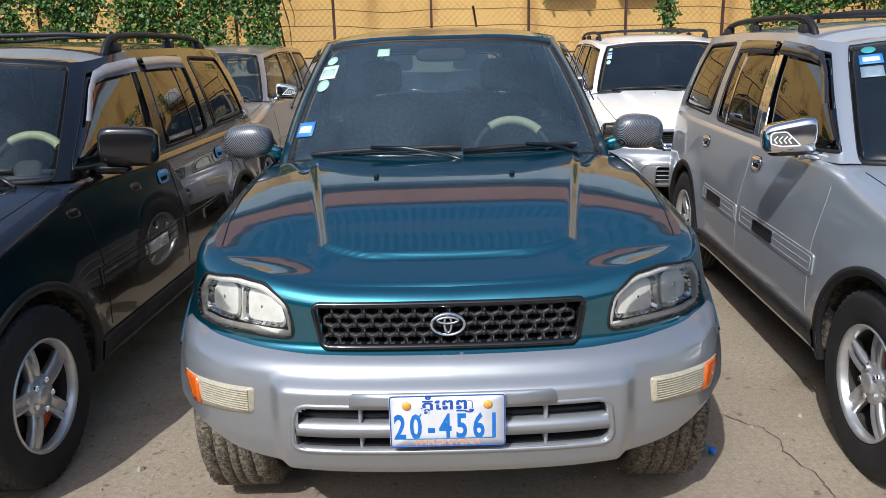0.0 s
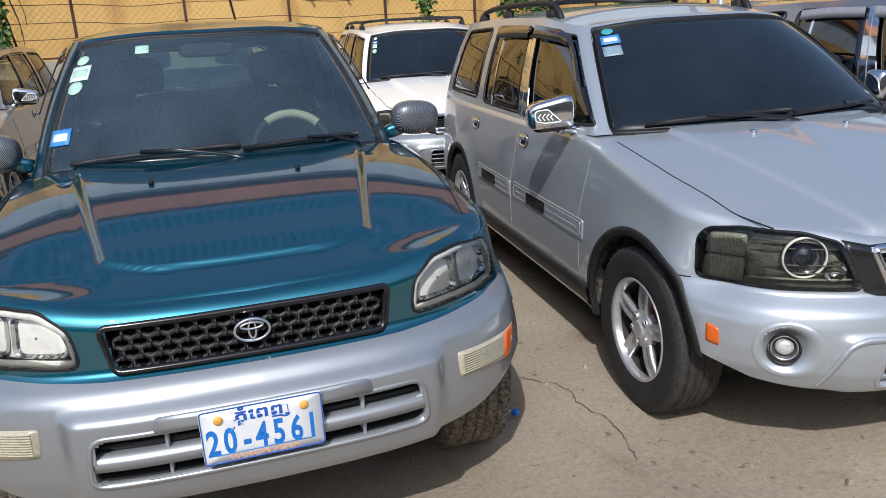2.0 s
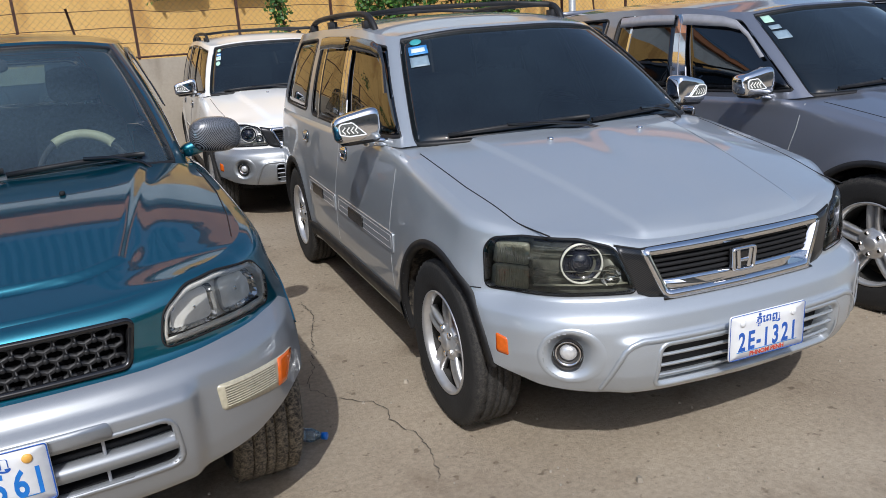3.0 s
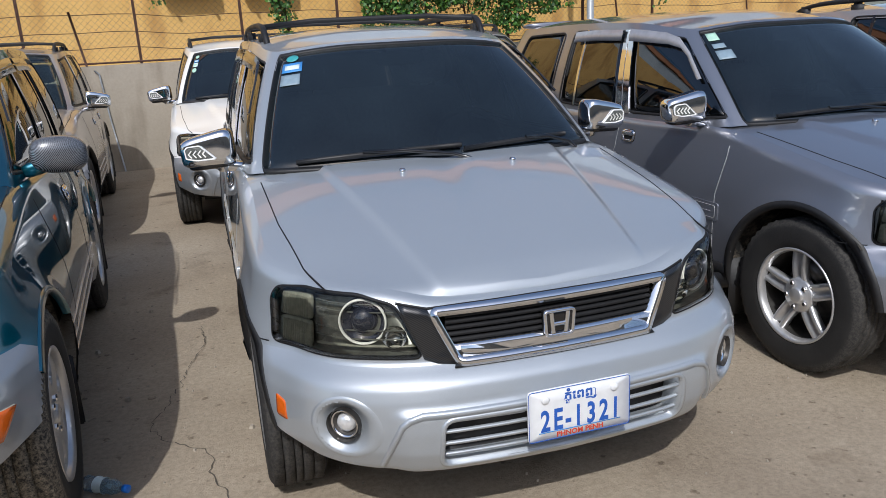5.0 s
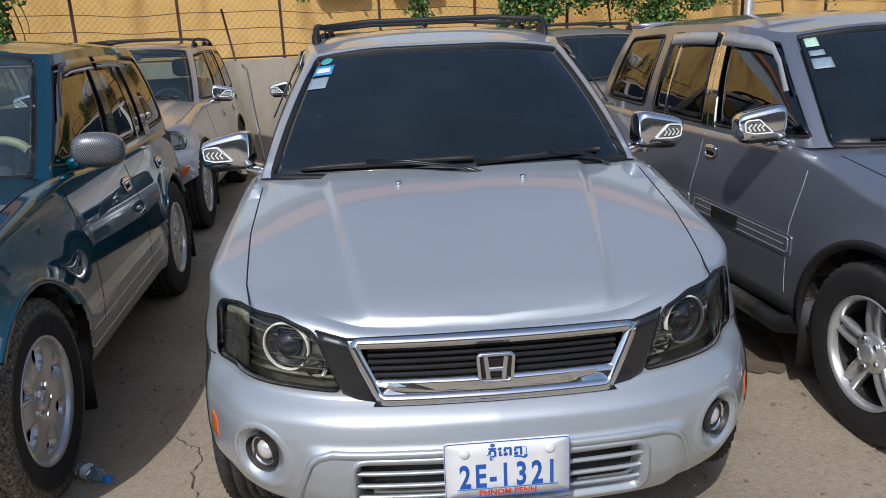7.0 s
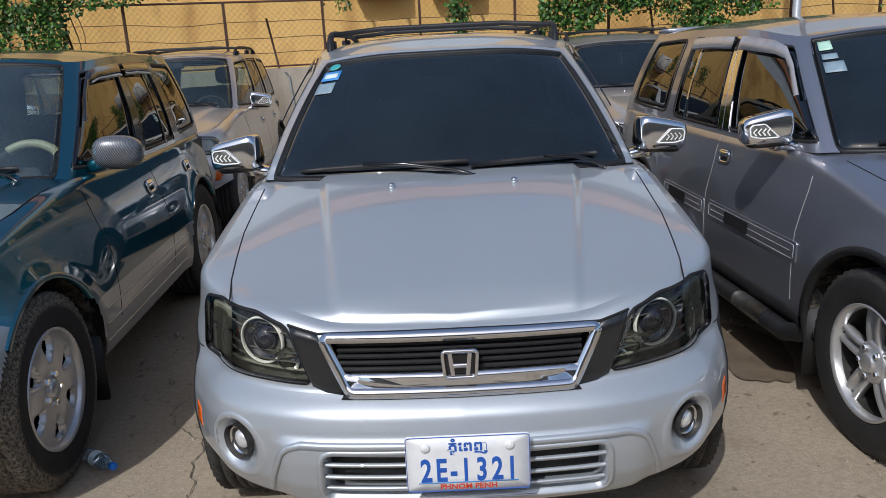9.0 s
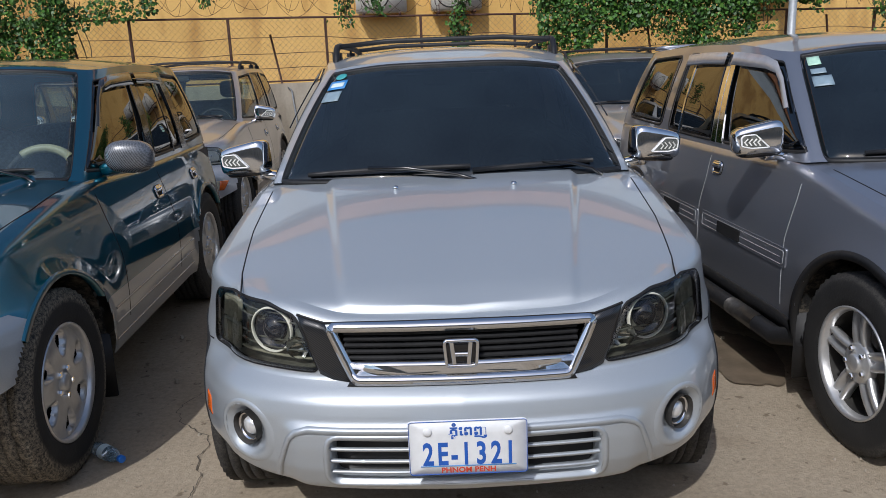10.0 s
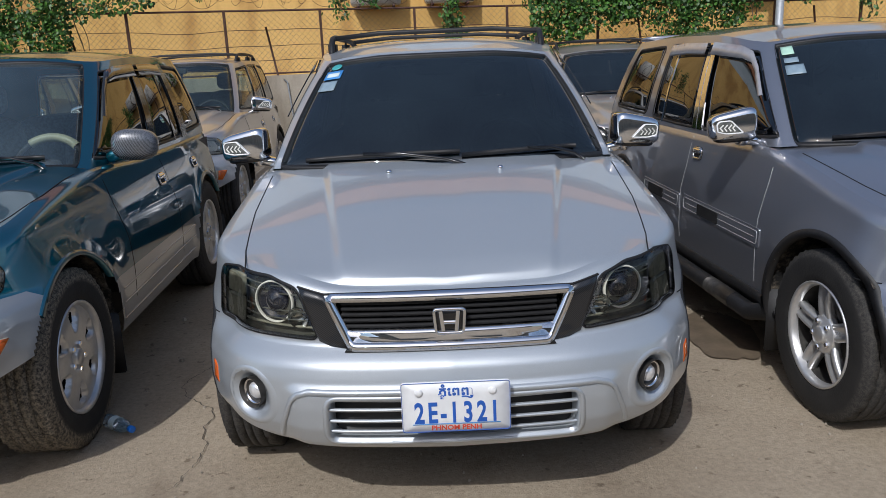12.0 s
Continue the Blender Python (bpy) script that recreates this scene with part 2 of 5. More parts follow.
# ---- mesh helpers ----
def part(name, verts, faces, mat, parent=None, label="", smooth=True, m=None):
    """Links verts and faces as one mesh object, under a thing or a part."""
    me = bpy.data.meshes.new(name)
    me.from_pydata([tuple(v) for v in verts], [], faces)
    me.materials.append(mat)
    if smooth:
        me.polygons.foreach_set("use_smooth", [True] * len(me.polygons))
    me.update()
    return link(name, me, parent, label, m)


def link(name, me, parent=None, label="", m=None):
    ob = new(name, me)
    ob.parent = parent
    if m is not None:
        ob.matrix_basis = m
    if label:
        tagged(ob, label)
    return ob


def pair(name, lot, mat, parent, label="", smooth=True):
    """A part and its mirror image, each an object of its own."""
    return [part(name, *l, mat, parent, label, smooth) for l in (lot, mirror_x(lot))]


def join(*lots):
    """Several (verts, faces) as one."""
    verts, faces = [], []
    for v, f in lots:
        k = len(verts)
        verts.extend(v)
        faces.extend([tuple(i + k for i in q) for q in f])
    return verts, faces


def moved(lot, m):
    return [m @ Vector(v) for v in lot[0]], lot[1]


def mirror_x(lot):
    return [(-v[0], v[1], v[2]) for v in lot[0]], [tuple(reversed(f)) for f in lot[1]]


def both(lot):
    return join(lot, mirror_x(lot))


def box(x0, x1, y0, y1, z0, z1, bevel=0.01):
    """A box with bevelled edges."""
    bm = bmesh.new()
    bmesh.ops.create_cube(bm, size=1, matrix=Matrix.LocRotScale(((x0 + x1) / 2, (y0 + y1) / 2, (z0 + z1) / 2), None, (x1 - x0, y1 - y0, z1 - z0)))
    if bevel:
        bmesh.ops.bevel(bm, geom=bm.edges[:], offset=min(bevel, 0.45 * min(x1 - x0, y1 - y0, z1 - z0)), segments=2, affect="EDGES")
    bm.verts.index_update()
    out = [v.co.copy() for v in bm.verts], [tuple(v.index for v in f.verts) for f in bm.faces]
    bm.free()
    return out


def lathe(profile, n=24, closed=True):
    """Turns (radius, height) points about z."""
    verts, faces, k = [], [], len(profile)
    for i in range(n):
        a = 2 * math.pi * i / n
        verts += [(r * math.cos(a), r * math.sin(a), h) for r, h in profile]
    for i in range(n):
        for j in range(k - 1):
            a, b = i * k + j, (i + 1) % n * k + j
            faces.append((a, b, b + 1, a + 1))
    return verts, faces


def tube(points, radius, sides=6, closed=False):
    """A round bar along a line of points."""
    pts = [Vector(p) for p in points]
    verts, faces, n = [], [], len(pts)
    for i, p in enumerate(pts):
        a = pts[(i - 1) % n] if closed or i else p
        b = pts[(i + 1) % n] if closed or i < n - 1 else p
        d = (b - a).normalized()
        s = d.cross(Vector((0.013, 0.021, 1))).normalized()
        t = s.cross(d)
        verts += [p + radius * (math.cos(2 * math.pi * k / sides) * s + math.sin(2 * math.pi * k / sides) * t) for k in range(sides)]
    for i in range(n if closed else n - 1):
        for k in range(sides):
            a, b, c = i * sides, (i + 1) % n * sides, (k + 1) % sides
            faces.append((a + k, a + c, b + c, b + k))
    if not closed:
        faces += [tuple(range(sides)), tuple(reversed(range((n - 1) * sides, n * sides)))]
    return verts, faces


def superball(rx, ry, rz, e=0.6, nu=20, nv=12):
    """A rounded box-like ball."""
    def pw(v):
        return math.copysign(abs(v) ** e, v)
    verts = [(rx * pw(math.cos(b)) * pw(math.cos(a)), ry * pw(math.cos(b)) * pw(math.sin(a)), rz * pw(math.sin(b)))
             for b in np.linspace(-math.pi / 2, math.pi / 2, nv) for a in np.linspace(0, 2 * math.pi, nu, endpoint=False)]
    faces = [(j * nu + i, j * nu + (i + 1) % nu, (j + 1) * nu + (i + 1) % nu, (j + 1) * nu + i) for j in range(nv - 1) for i in range(nu)]
    return verts, faces


def spline(points, n):
    """Catmull-Rom through points, n samples over the index."""
    p = np.array(points, float)
    p = np.vstack([2 * p[0] - p[1], p, 2 * p[-1] - p[-2]])
    q = np.linspace(0, len(points) - 1, n)
    i = np.minimum(q.astype(int), len(points) - 2)
    t = (q - i)[:, None]
    a, b, c, d = p[i], p[i + 1], p[i + 2], p[i + 3]
    return 0.5 * (2 * b + (c - a) * t + (2 * a - 5 * b + 4 * c - d) * t ** 2 + (3 * b - a - 3 * c + d) * t ** 3)


def soft(a, b, v):
    t = min(1, max(0, (v - a) / (b - a)))
    return t * t * (3 - 2 * t)


def eased(table, sigma, step=0.004):
    """A table of (at, value) as a smooth curve: finely sampled and blurred."""
    a, b = zip(*table)
    xs = np.arange(a[0] - 4 * sigma, a[-1] + 4 * sigma, step)
    slope0, slope1 = (b[1] - b[0]) / (a[1] - a[0]), (b[-1] - b[-2]) / (a[-1] - a[-2])
    ys = np.interp(xs, a, b)
    ys = np.where(xs < a[0], b[0] + (xs - a[0]) * slope0, np.where(xs > a[-1], b[-1] + (xs - a[-1]) * slope1, ys))
    k = np.exp(-0.5 * (np.arange(-4 * sigma, 4 * sigma + step, step) / sigma) ** 2)
    half = len(k) // 2
    padded = np.concatenate([ys[0] + (ys[1] - ys[0]) * np.arange(-half, 0), ys, ys[-1] + (ys[-1] - ys[-2]) * np.arange(1, half + 1)])
    smooth = np.convolve(padded, k / k.sum(), "valid")[:len(xs)]
    return lambda v: float(np.interp(v, xs, smooth))


def inside(x, y, poly):
    hit = False
    for (ax, ay), (bx, by) in zip(poly, poly[1:] + poly[:1]):
        if (ay > y) != (by > y) and x < ax + (bx - ax) * (y - ay) / (by - ay):
            hit = not hit
    return hit


def rounded(poly, r, seg=4):
    """A polygon with rounded corners, its long sides cut up."""
    out, n = [], len(poly)
    for i in range(n):
        a, b, c = Vector(poly[i - 1]), Vector(poly[i]), Vector(poly[(i + 1) % n])
        k = min(r, 0.45 * (a - b).length, 0.45 * (c - b).length)
        s, e = b + (a - b).normalized() * k, b + (c - b).normalized() * k
        for j in range(seg + 1):
            t = j / seg
            out.append((1 - t) ** 2 * s + 2 * t * (1 - t) * b + t * t * e)
    return [tuple(p) for p in out]


def cut_up(poly, step, closed=True):
    out = []
    ends = list(zip(poly, poly[1:] + poly[:1])) if closed else list(zip(poly, poly[1:]))
    for a, b in ends:
        k = max(1, int(math.dist(a, b) / step))
        out += [(a[0] + (b[0] - a[0]) * j / k, a[1] + (b[1] - a[1]) * j / k) for j in range(k)]
    return out if closed else out + [poly[-1]]


def patch(S, poly, off=0.004, bulge=0.0, rings=6, skirt=0.012, step=0.03):
    """A panel laid on the surface S inside a polygon of its two parameters, with a turned-down rim."""
    if sum(a[0] * b[1] - a[1] * b[0] for a, b in zip(poly, poly[1:] + poly[:1])) < 0:
        poly = poly[::-1]
    pts = cut_up(poly, step)
    cx, cy = sum(p[0] for p in pts) / len(pts), sum(p[1] for p in pts) / len(pts)
    n, verts, faces = len(pts), [], []
    verts += [S(*p, off - skirt) for p in pts]
    for k in range(rings):
        s = 1 - k / rings
        verts += [S(cx + (p[0] - cx) * s, cy + (p[1] - cy) * s, off + bulge * (1 - s * s)) for p in pts]
    verts.append(S(cx, cy, off + bulge))
    for k in range(rings):
        for i in range(n):
            a, b = k * n + i, k * n + (i + 1) % n
            faces.append((a, b, b + n, a + n))
    faces += [(rings * n + i, rings * n + (i + 1) % n, (rings + 1) * n) for i in range(n)]
    return verts, faces


def strip(S, path, w_in, w_out, off, depth=0.012, closed=True, step=0.03):
    """A raised band along a path of S's two parameters; w_in to its left side, w_out to its right."""
    pts = cut_up(path, step, closed)
    n, verts, faces = len(pts), [], []
    for i, p in enumerate(pts):
        a = pts[(i - 1) % n] if closed or i else p
        b = pts[(i + 1) % n] if closed or i < n - 1 else p
        d = Vector((b[0] - a[0], b[1] - a[1]))
        d = d.normalized() if d.length else Vector((1, 0))
        left, right = (p[0] - d.y * w_in, p[1] + d.x * w_in), (p[0] + d.y * w_out, p[1] - d.x * w_out)
        verts += [S(*right, off - depth), S(*right, off), S(*left, off), S(*left, off - depth)]
    for i in range(n if closed else n - 1):
        for k in range(3):
            a, b = i * 4 + k, (i + 1) % n * 4 + k
            faces.append((a, b, b + 1, a + 1))
    return verts, faces


def text_mesh(body, size, squeeze=1.0, depth=0.0006):
    """Lettering as (verts, faces) in the x-z plane, facing -y, centred."""
    cu = bpy.data.curves.new("lettering", "FONT")
    cu.body, cu.size, cu.align_x, cu.align_y, cu.extrude, cu.resolution_u = body, size, "CENTER", "CENTER", depth, 3
    cu.offset = size * 0.026
    ob = bpy.data.objects.new("lettering", cu)
    me = bpy.data.meshes.new_from_object(ob)
    out = [(v.co.x * squeeze, -v.co.z, v.co.y) for v in me.vertices], [tuple(p.vertices) for p in me.polygons]
    bpy.data.objects.remove(ob), bpy.data.meshes.remove(me), bpy.data.curves.remove(cu)
    return out


# ---- cars: bodies ----
class Shell:
    """The skin of a car that looks to -y, its front at y = 0. lower(u, z): u runs in metres round the plan from the front's middle.
    upper(q, t): q runs over the marks of the cabin's plan, t from the waist to the roof."""

    def __init__(self, spec):
        self.c = spec
        self.f_front, self.f_side, self.f_rear = eased(spec["front"], 0.008), eased(spec["side"], 0.05), eased(spec["rear"], 0.015)
        self.f_hood, self.f_top = eased(spec["hood"], 0.09), eased(spec["z_top"], 0.06)
        fine = spline(spec["plan"], 600)
        step = np.hypot(*np.diff(fine, axis=0).T)
        self.us = np.concatenate([[0], np.cumsum(step)])
        self.plan = fine
        self.length = float(self.us[-1])
        d = np.gradient(fine, axis=0)
        d /= np.linalg.norm(d, axis=1)[:, None]
        self.out = np.stack([d[:, 1], -d[:, 0]], 1)
        self.n_marks = len(spec["base"])
        self.base, self.top = spline(spec["base"], 400), spline(spec["roof"], 400)
        edge = [self.lower(u, self.z_top(u)) for u in np.linspace(0, self.u_at(spec["cowl"]), spec.get("fine", 60))]
        self.edge = np.array([tuple(p) for p in edge])

    def u_at(self, y):
        """u on the flank at a given y."""
        k = int(np.argmin(np.abs(self.plan[:, 1] - y) + 10 * (self.plan[:, 0] < 0.5)))
        return float(self.us[k])

    def flat(self, u):
        s, a = (1, u) if u >= 0 else (-1, -u)
        x, y = np.interp(a, self.us, self.plan[:, 0]), np.interp(a, self.us, self.plan[:, 1])
        nx, ny = np.interp(a, self.us, self.out[:, 0]), np.interp(a, self.us, self.out[:, 1])
        return s * x, y, s * nx * min(1.0, a / 0.12), ny

    def z_top(self, u):
        return self.f_top(abs(u))

    def z_low(self, u):
        return float(np.interp(abs(u), *zip(*self.c["z_low"])))

    def inset(self, u, z, y):
        a = abs(u)
        wf = 1 - soft(self.c["u_front"][0], self.c["u_front"][1], a)
        wr = soft(self.length - 1.0, self.length - 0.6, a)
        d = wf * self.f_front(z) + wr * self.f_rear(z) + (1 - wf - wr) * self.f_side(z)
        zt = self.z_top(u)
        r = 0.02 + (self.c["roll"] - 0.02) * (1 - soft(1.6, 2.2, a))
        if z > zt - r:
            k = min(1, (z - zt + r) / r)
            d -= r * (1 - math.sqrt(max(0, 1 - k * k)))
        h, w0, w1, z0, z1 = self.c["chin"]
        d += h * (1 - soft(w0, w1, a)) * soft(z0, z0 + 0.04, z) * (1 - soft(z1, z1 + 0.04, z))
        for yw in self.c["axles"]:
            far = math.hypot(y - yw, z - self.c["tyre"])
            if far < 0.62:
                d += self.c["flare"] * math.exp(-((far - 0.40) / 0.07) ** 2) * soft(0.3, 0.5, a - 0.4)
        return d

    def lower(self, u, z, off=0.0):
        x, y, nx, ny = self.flat(u)
        d = self.inset(u, z, y) + off
        return Vector((x + nx * d, y + ny * d, z))

    def upper(self, q, t, off=0.0):
        s, a = (1, q) if q >= 0 else (-1, -q)
        i = a / (self.n_marks - 1) * 399
        k = np.arange(400)
        b = np.array([np.interp(i, k, self.base[:, j]) for j in range(3)])
        c = np.array([np.interp(i, k, self.top[:, j]) for j in range(3)])
        e = 0.35
        b2 = np.array([np.interp(i + e, k, self.base[:, j]) - np.interp(i - e, k, self.base[:, j]) for j in range(3)])
        c2 = np.array([np.interp(i + e, k, self.top[:, j]) - np.interp(i - e, k, self.top[:, j]) for j in range(3)])
        n = np.cross(b2 * (1 - t) + c2 * t, c - b)
        n /= np.linalg.norm(n) or 1
        p = b + (c - b) * t + n * (self.c["bow"] * 4 * t * (1 - t) + off)
        return Vector((s * p[0], p[1], p[2]))

    def hood_z(self, x, y):
        e = self.edge
        xe = float(np.interp(y, e[:, 1], e[:, 0]))
        ze = float(np.interp(y, e[:, 1], e[:, 2]))
        zc = self.f_hood(y)
        k = min(1, abs(x) / max(xe, 1e-4))
        return zc - (zc - ze) * k ** self.c["hood_power"] + self.c["bulge"](abs(x), y) * (1 - soft(0.85, 1, k))

    def hood(self, x, y, off=0.0):
        return Vector((x, y, self.hood_z(x, y) + off))


def grid_mesh(points, nu, nv, keep):
    """A grid without the cells that keep refuses."""
    faces, used = [], {}
    verts = []
    for i in range(nu - 1):
        for j in range(nv - 1):
            if keep(i, j):
                q = []
                for a in (i * nv + j, (i + 1) * nv + j, (i + 1) * nv + j + 1, i * nv + j + 1):
                    if a not in used:
                        used[a] = len(verts)
                        verts.append(points[a])
                    q.append(used[a])
                faces.append(tuple(q))
    return verts, faces


def welded(lot):
    """Joins the vertices of a mirrored pair along the middle plane."""
    first, index, verts = {}, [], []
    for v in lot[0]:
        key = (round(v[1], 5), round(v[2], 5)) if abs(v[0]) < 1e-5 else None
        if key is None or key not in first:
            first[key] = len(verts)
            index.append(len(verts))
            verts.append(v)
        else:
            index.append(first[key])
    return verts, [tuple(index[i] for i in f) for f in lot[1]]


def body_lots(sh, z0, z1, holes):
    """The skin between two heights (functions of u) round the right half and its mirror image."""
    near = sh.c["fine"] > 60
    us = np.concatenate([np.linspace(0, 1.3, 120, endpoint=False), np.linspace(1.3, sh.length, 150)]) if near else np.linspace(0, sh.length, 190)
    nz = 46 if near else 30
    zs = [[z0(u) + (z1(u) - z0(u)) * j / (nz - 1) for j in range(nz)] for u in us]
    pts = [sh.lower(u, z) for u, col in zip(us, zs) for z in col]

    def keep(i, j):
        u, z = (us[i] + us[i + 1]) / 2, (zs[i][j] + zs[i + 1][j + 1]) / 2
        y = sh.flat(u)[1]
        if u > 0.5 and u < sh.length - 0.5 and any(math.hypot(y - a, z - sh.c["tyre"]) < sh.c["arch"] for a in sh.c["axles"]):
            return False
        return not any(inside(u, z, h) for h in holes)

    return welded(both(grid_mesh(pts, len(us), nz, keep)))


def cabin_lots(sh, holes):
    qs, ts = np.linspace(0, sh.n_marks - 1, 150), np.linspace(0, 1, 26)
    pts = [sh.upper(q, t) for q in qs for t in ts]
    return both(grid_mesh(pts, len(qs), len(ts), lambda i, j: not any(inside((qs[i] + qs[i + 1]) / 2, (ts[j] + ts[j + 1]) / 2, h) for h in holes)))


def fan_top(edge, centre, z_of, rings=30):
    """A lid: rings of an edge curve drawn in towards a centre; z by function."""
    n, verts, faces = len(edge), [], []
    for k in range(rings + 1):
        s = 1 - k / rings
        for p in edge:
            x, y = centre[0] + (p[0] - centre[0]) * s, centre[1] + (p[1] - centre[1]) * s
            verts.append((x, y, p[2] if k == 0 else z_of(x, y)))
    for k in range(rings):
        for i in range(n - 1):
            a = k * n + i
            faces.append((a, a + 1, a + 1 + n, a + n))
    return verts, faces


RAV = dict(
    plan=[(0, 0), (0.2, 0.004), (0.38, 0.02), (0.545, 0.062), (0.67, 0.13), (0.775, 0.228), (0.835, 0.355), (0.855, 0.55), (0.860, 0.85), (0.860, 1.3), (0.858, 1.9), (0.856, 2.5), (0.85, 3.0),
          (0.835, 3.4), (0.80, 3.7), (0.72, 3.87), (0.56, 3.94), (0.3, 3.96), (0, 3.965)],
    z_top=[(0, 0.905), (0.38, 0.912), (0.6, 0.942), (0.9, 0.955), (1.05, 0.972), (1.35, 1.02), (1.7, 1.065), (2.0, 1.075), (2.6, 1.045), (4.2, 1.05), (6, 1.06)],
    z_low=[(0, 0.415), (0.5, 0.425), (0.68, 0.45), (0.85, 0.505), (1.0, 0.545), (1.2, 0.30), (3.4, 0.30), (4.3, 0.42), (6, 0.42)],
    front=[(0.38, -0.07), (0.44, -0.02), (0.50, -0.004), (0.58, 0), (0.66, -0.004), (0.71, -0.018), (0.734, -0.042), (0.748, -0.078), (0.80, -0.086), (0.95, -0.105)],
    side=[(0.25, -0.05), (0.36, -0.015), (0.55, 0), (0.68, -0.004), (0.78, -0.016), (0.88, -0.035), (0.98, -0.060), (1.1, -0.092)],
    rear=[(0.38, -0.05), (0.45, 0), (0.62, 0), (0.66, -0.05), (1.1, -0.09)],
    u_front=(0.85, 1.15), roll=0.05, chin=(0.034, 0.45, 0.515, 0.38, 0.665), axles=(0.735, 3.12), tyre=0.372, arch=0.432, flare=0.022, cowl=1.32,
    hood=[(0.0, 0.885), (0.11, 0.905), (0.2, 0.925), (0.42, 0.962), (0.7, 1.02), (0.95, 1.068), (1.2, 1.098), (1.5, 1.125)], hood_power=5.0,
    bulge=lambda x, y: 0.017 * (1 - soft(-0.008, 0.008, max(0.45 * (x - 0.305 - 0.19 * y), 0.315 - y + 1.5 * max(0, x - 0.22) ** 1.6))) - 0.002 * math.exp(-((x - 0.335 - 0.19 * y) / 0.03) ** 2) * soft(0.3, 0.5, y),
    base=[(0, 1.20, 1.10), (0.30, 1.225, 1.098), (0.54, 1.29, 1.09), (0.68, 1.38, 1.075), (0.745, 1.56, 1.055), (0.760, 2.30, 1.04), (0.757, 3.02, 1.04), (0.735, 3.62, 1.05), (0.66, 3.80, 1.05), (0.4, 3.86, 1.05), (0, 3.87, 1.05)],
    roof=[(0, 1.93, 1.60), (0.25, 1.94, 1.60), (0.42, 1.975, 1.59), (0.535, 2.04, 1.575), (0.585, 2.16, 1.575), (0.61, 2.50, 1.595), (0.61, 3.02, 1.60), (0.595, 3.50, 1.585), (0.53, 3.64, 1.58), (0.3, 3.69, 1.58), (0, 3.70, 1.58)],
    bow=0.022, crown=0.055, tyre_w=0.24, face=0.845,
)
CRV = dict(
    plan=[(0, 0), (0.22, 0.008), (0.42, 0.032), (0.58, 0.09), (0.70, 0.17), (0.785, 0.28), (0.838, 0.42), (0.862, 0.6), (0.872, 0.85), (0.875, 1.3), (0.875, 1.9), (0.875, 2.6), (0.872, 3.2),
          (0.86, 3.7), (0.83, 4.02), (0.76, 4.22), (0.6, 4.31), (0.3, 4.335), (0, 4.34)],
    z_top=[(0, 0.815), (0.38, 0.822), (0.55, 0.86), (0.85, 0.872), (1.05, 0.888), (1.4, 0.955), (1.8, 1.03), (2.0, 1.045), (2.6, 1.03), (4.5, 1.04), (6.5, 1.05)],
    z_low=[(0, 0.315), (0.6, 0.33), (0.8, 0.355), (1.0, 0.42), (1.25, 0.27), (3.6, 0.27), (4.6, 0.40), (6.5, 0.40)],
    front=[(0.28, -0.09), (0.34, -0.035), (0.40, -0.008), (0.47, 0), (0.55, -0.004), (0.60, -0.02), (0.625, -0.048), (0.643, -0.078), (0.72, -0.086), (0.86, -0.102)],
    side=[(0.22, -0.05), (0.34, -0.012), (0.52, 0), (0.70, -0.005), (0.86, -0.02), (1.0, -0.042), (1.1, -0.060)],
    rear=[(0.38, -0.05), (0.45, 0), (0.62, 0), (0.66, -0.05), (1.1, -0.09)],
    u_front=(0.9, 1.2), roll=0.045, chin=(0.018, 0.47, 0.56, 0.24, 0.51), axles=(0.77, 3.39), tyre=0.338, arch=0.40, flare=0.016, cowl=1.22,
    hood=[(0.0, 0.79), (0.10, 0.815), (0.18, 0.85), (0.3, 0.888), (0.6, 0.962), (0.95, 1.035), (1.1, 1.062), (1.4, 1.11)], hood_power=3.0,
    bulge=lambda x, y: 0.014 * (1 - soft(-0.019, 0.019, x - 0.31 - 0.17 * y)) * soft(0.1, 0.25, y) - 0.004 * (1 - soft(0, 0.14, x)),
    base=[(0, 1.10, 1.065), (0.34, 1.125, 1.063), (0.58, 1.185, 1.06), (0.73, 1.27, 1.055), (0.792, 1.45, 1.04), (0.802, 2.22, 1.025), (0.80, 3.06, 1.03), (0.78, 3.92, 1.04), (0.71, 4.15, 1.04), (0.4, 4.23, 1.04), (0, 4.24, 1.04)],
    roof=[(0, 1.80, 1.55), (0.26, 1.81, 1.548), (0.43, 1.84, 1.535), (0.55, 1.90, 1.52), (0.60, 2.02, 1.53), (0.635, 2.38, 1.57), (0.64, 3.06, 1.58), (0.625, 3.72, 1.565), (0.56, 3.92, 1.555), (0.3, 3.99, 1.55), (0, 4.00, 1.55)],
    bow=0.02, crown=0.05, tyre_w=0.20, face=0.868,
)


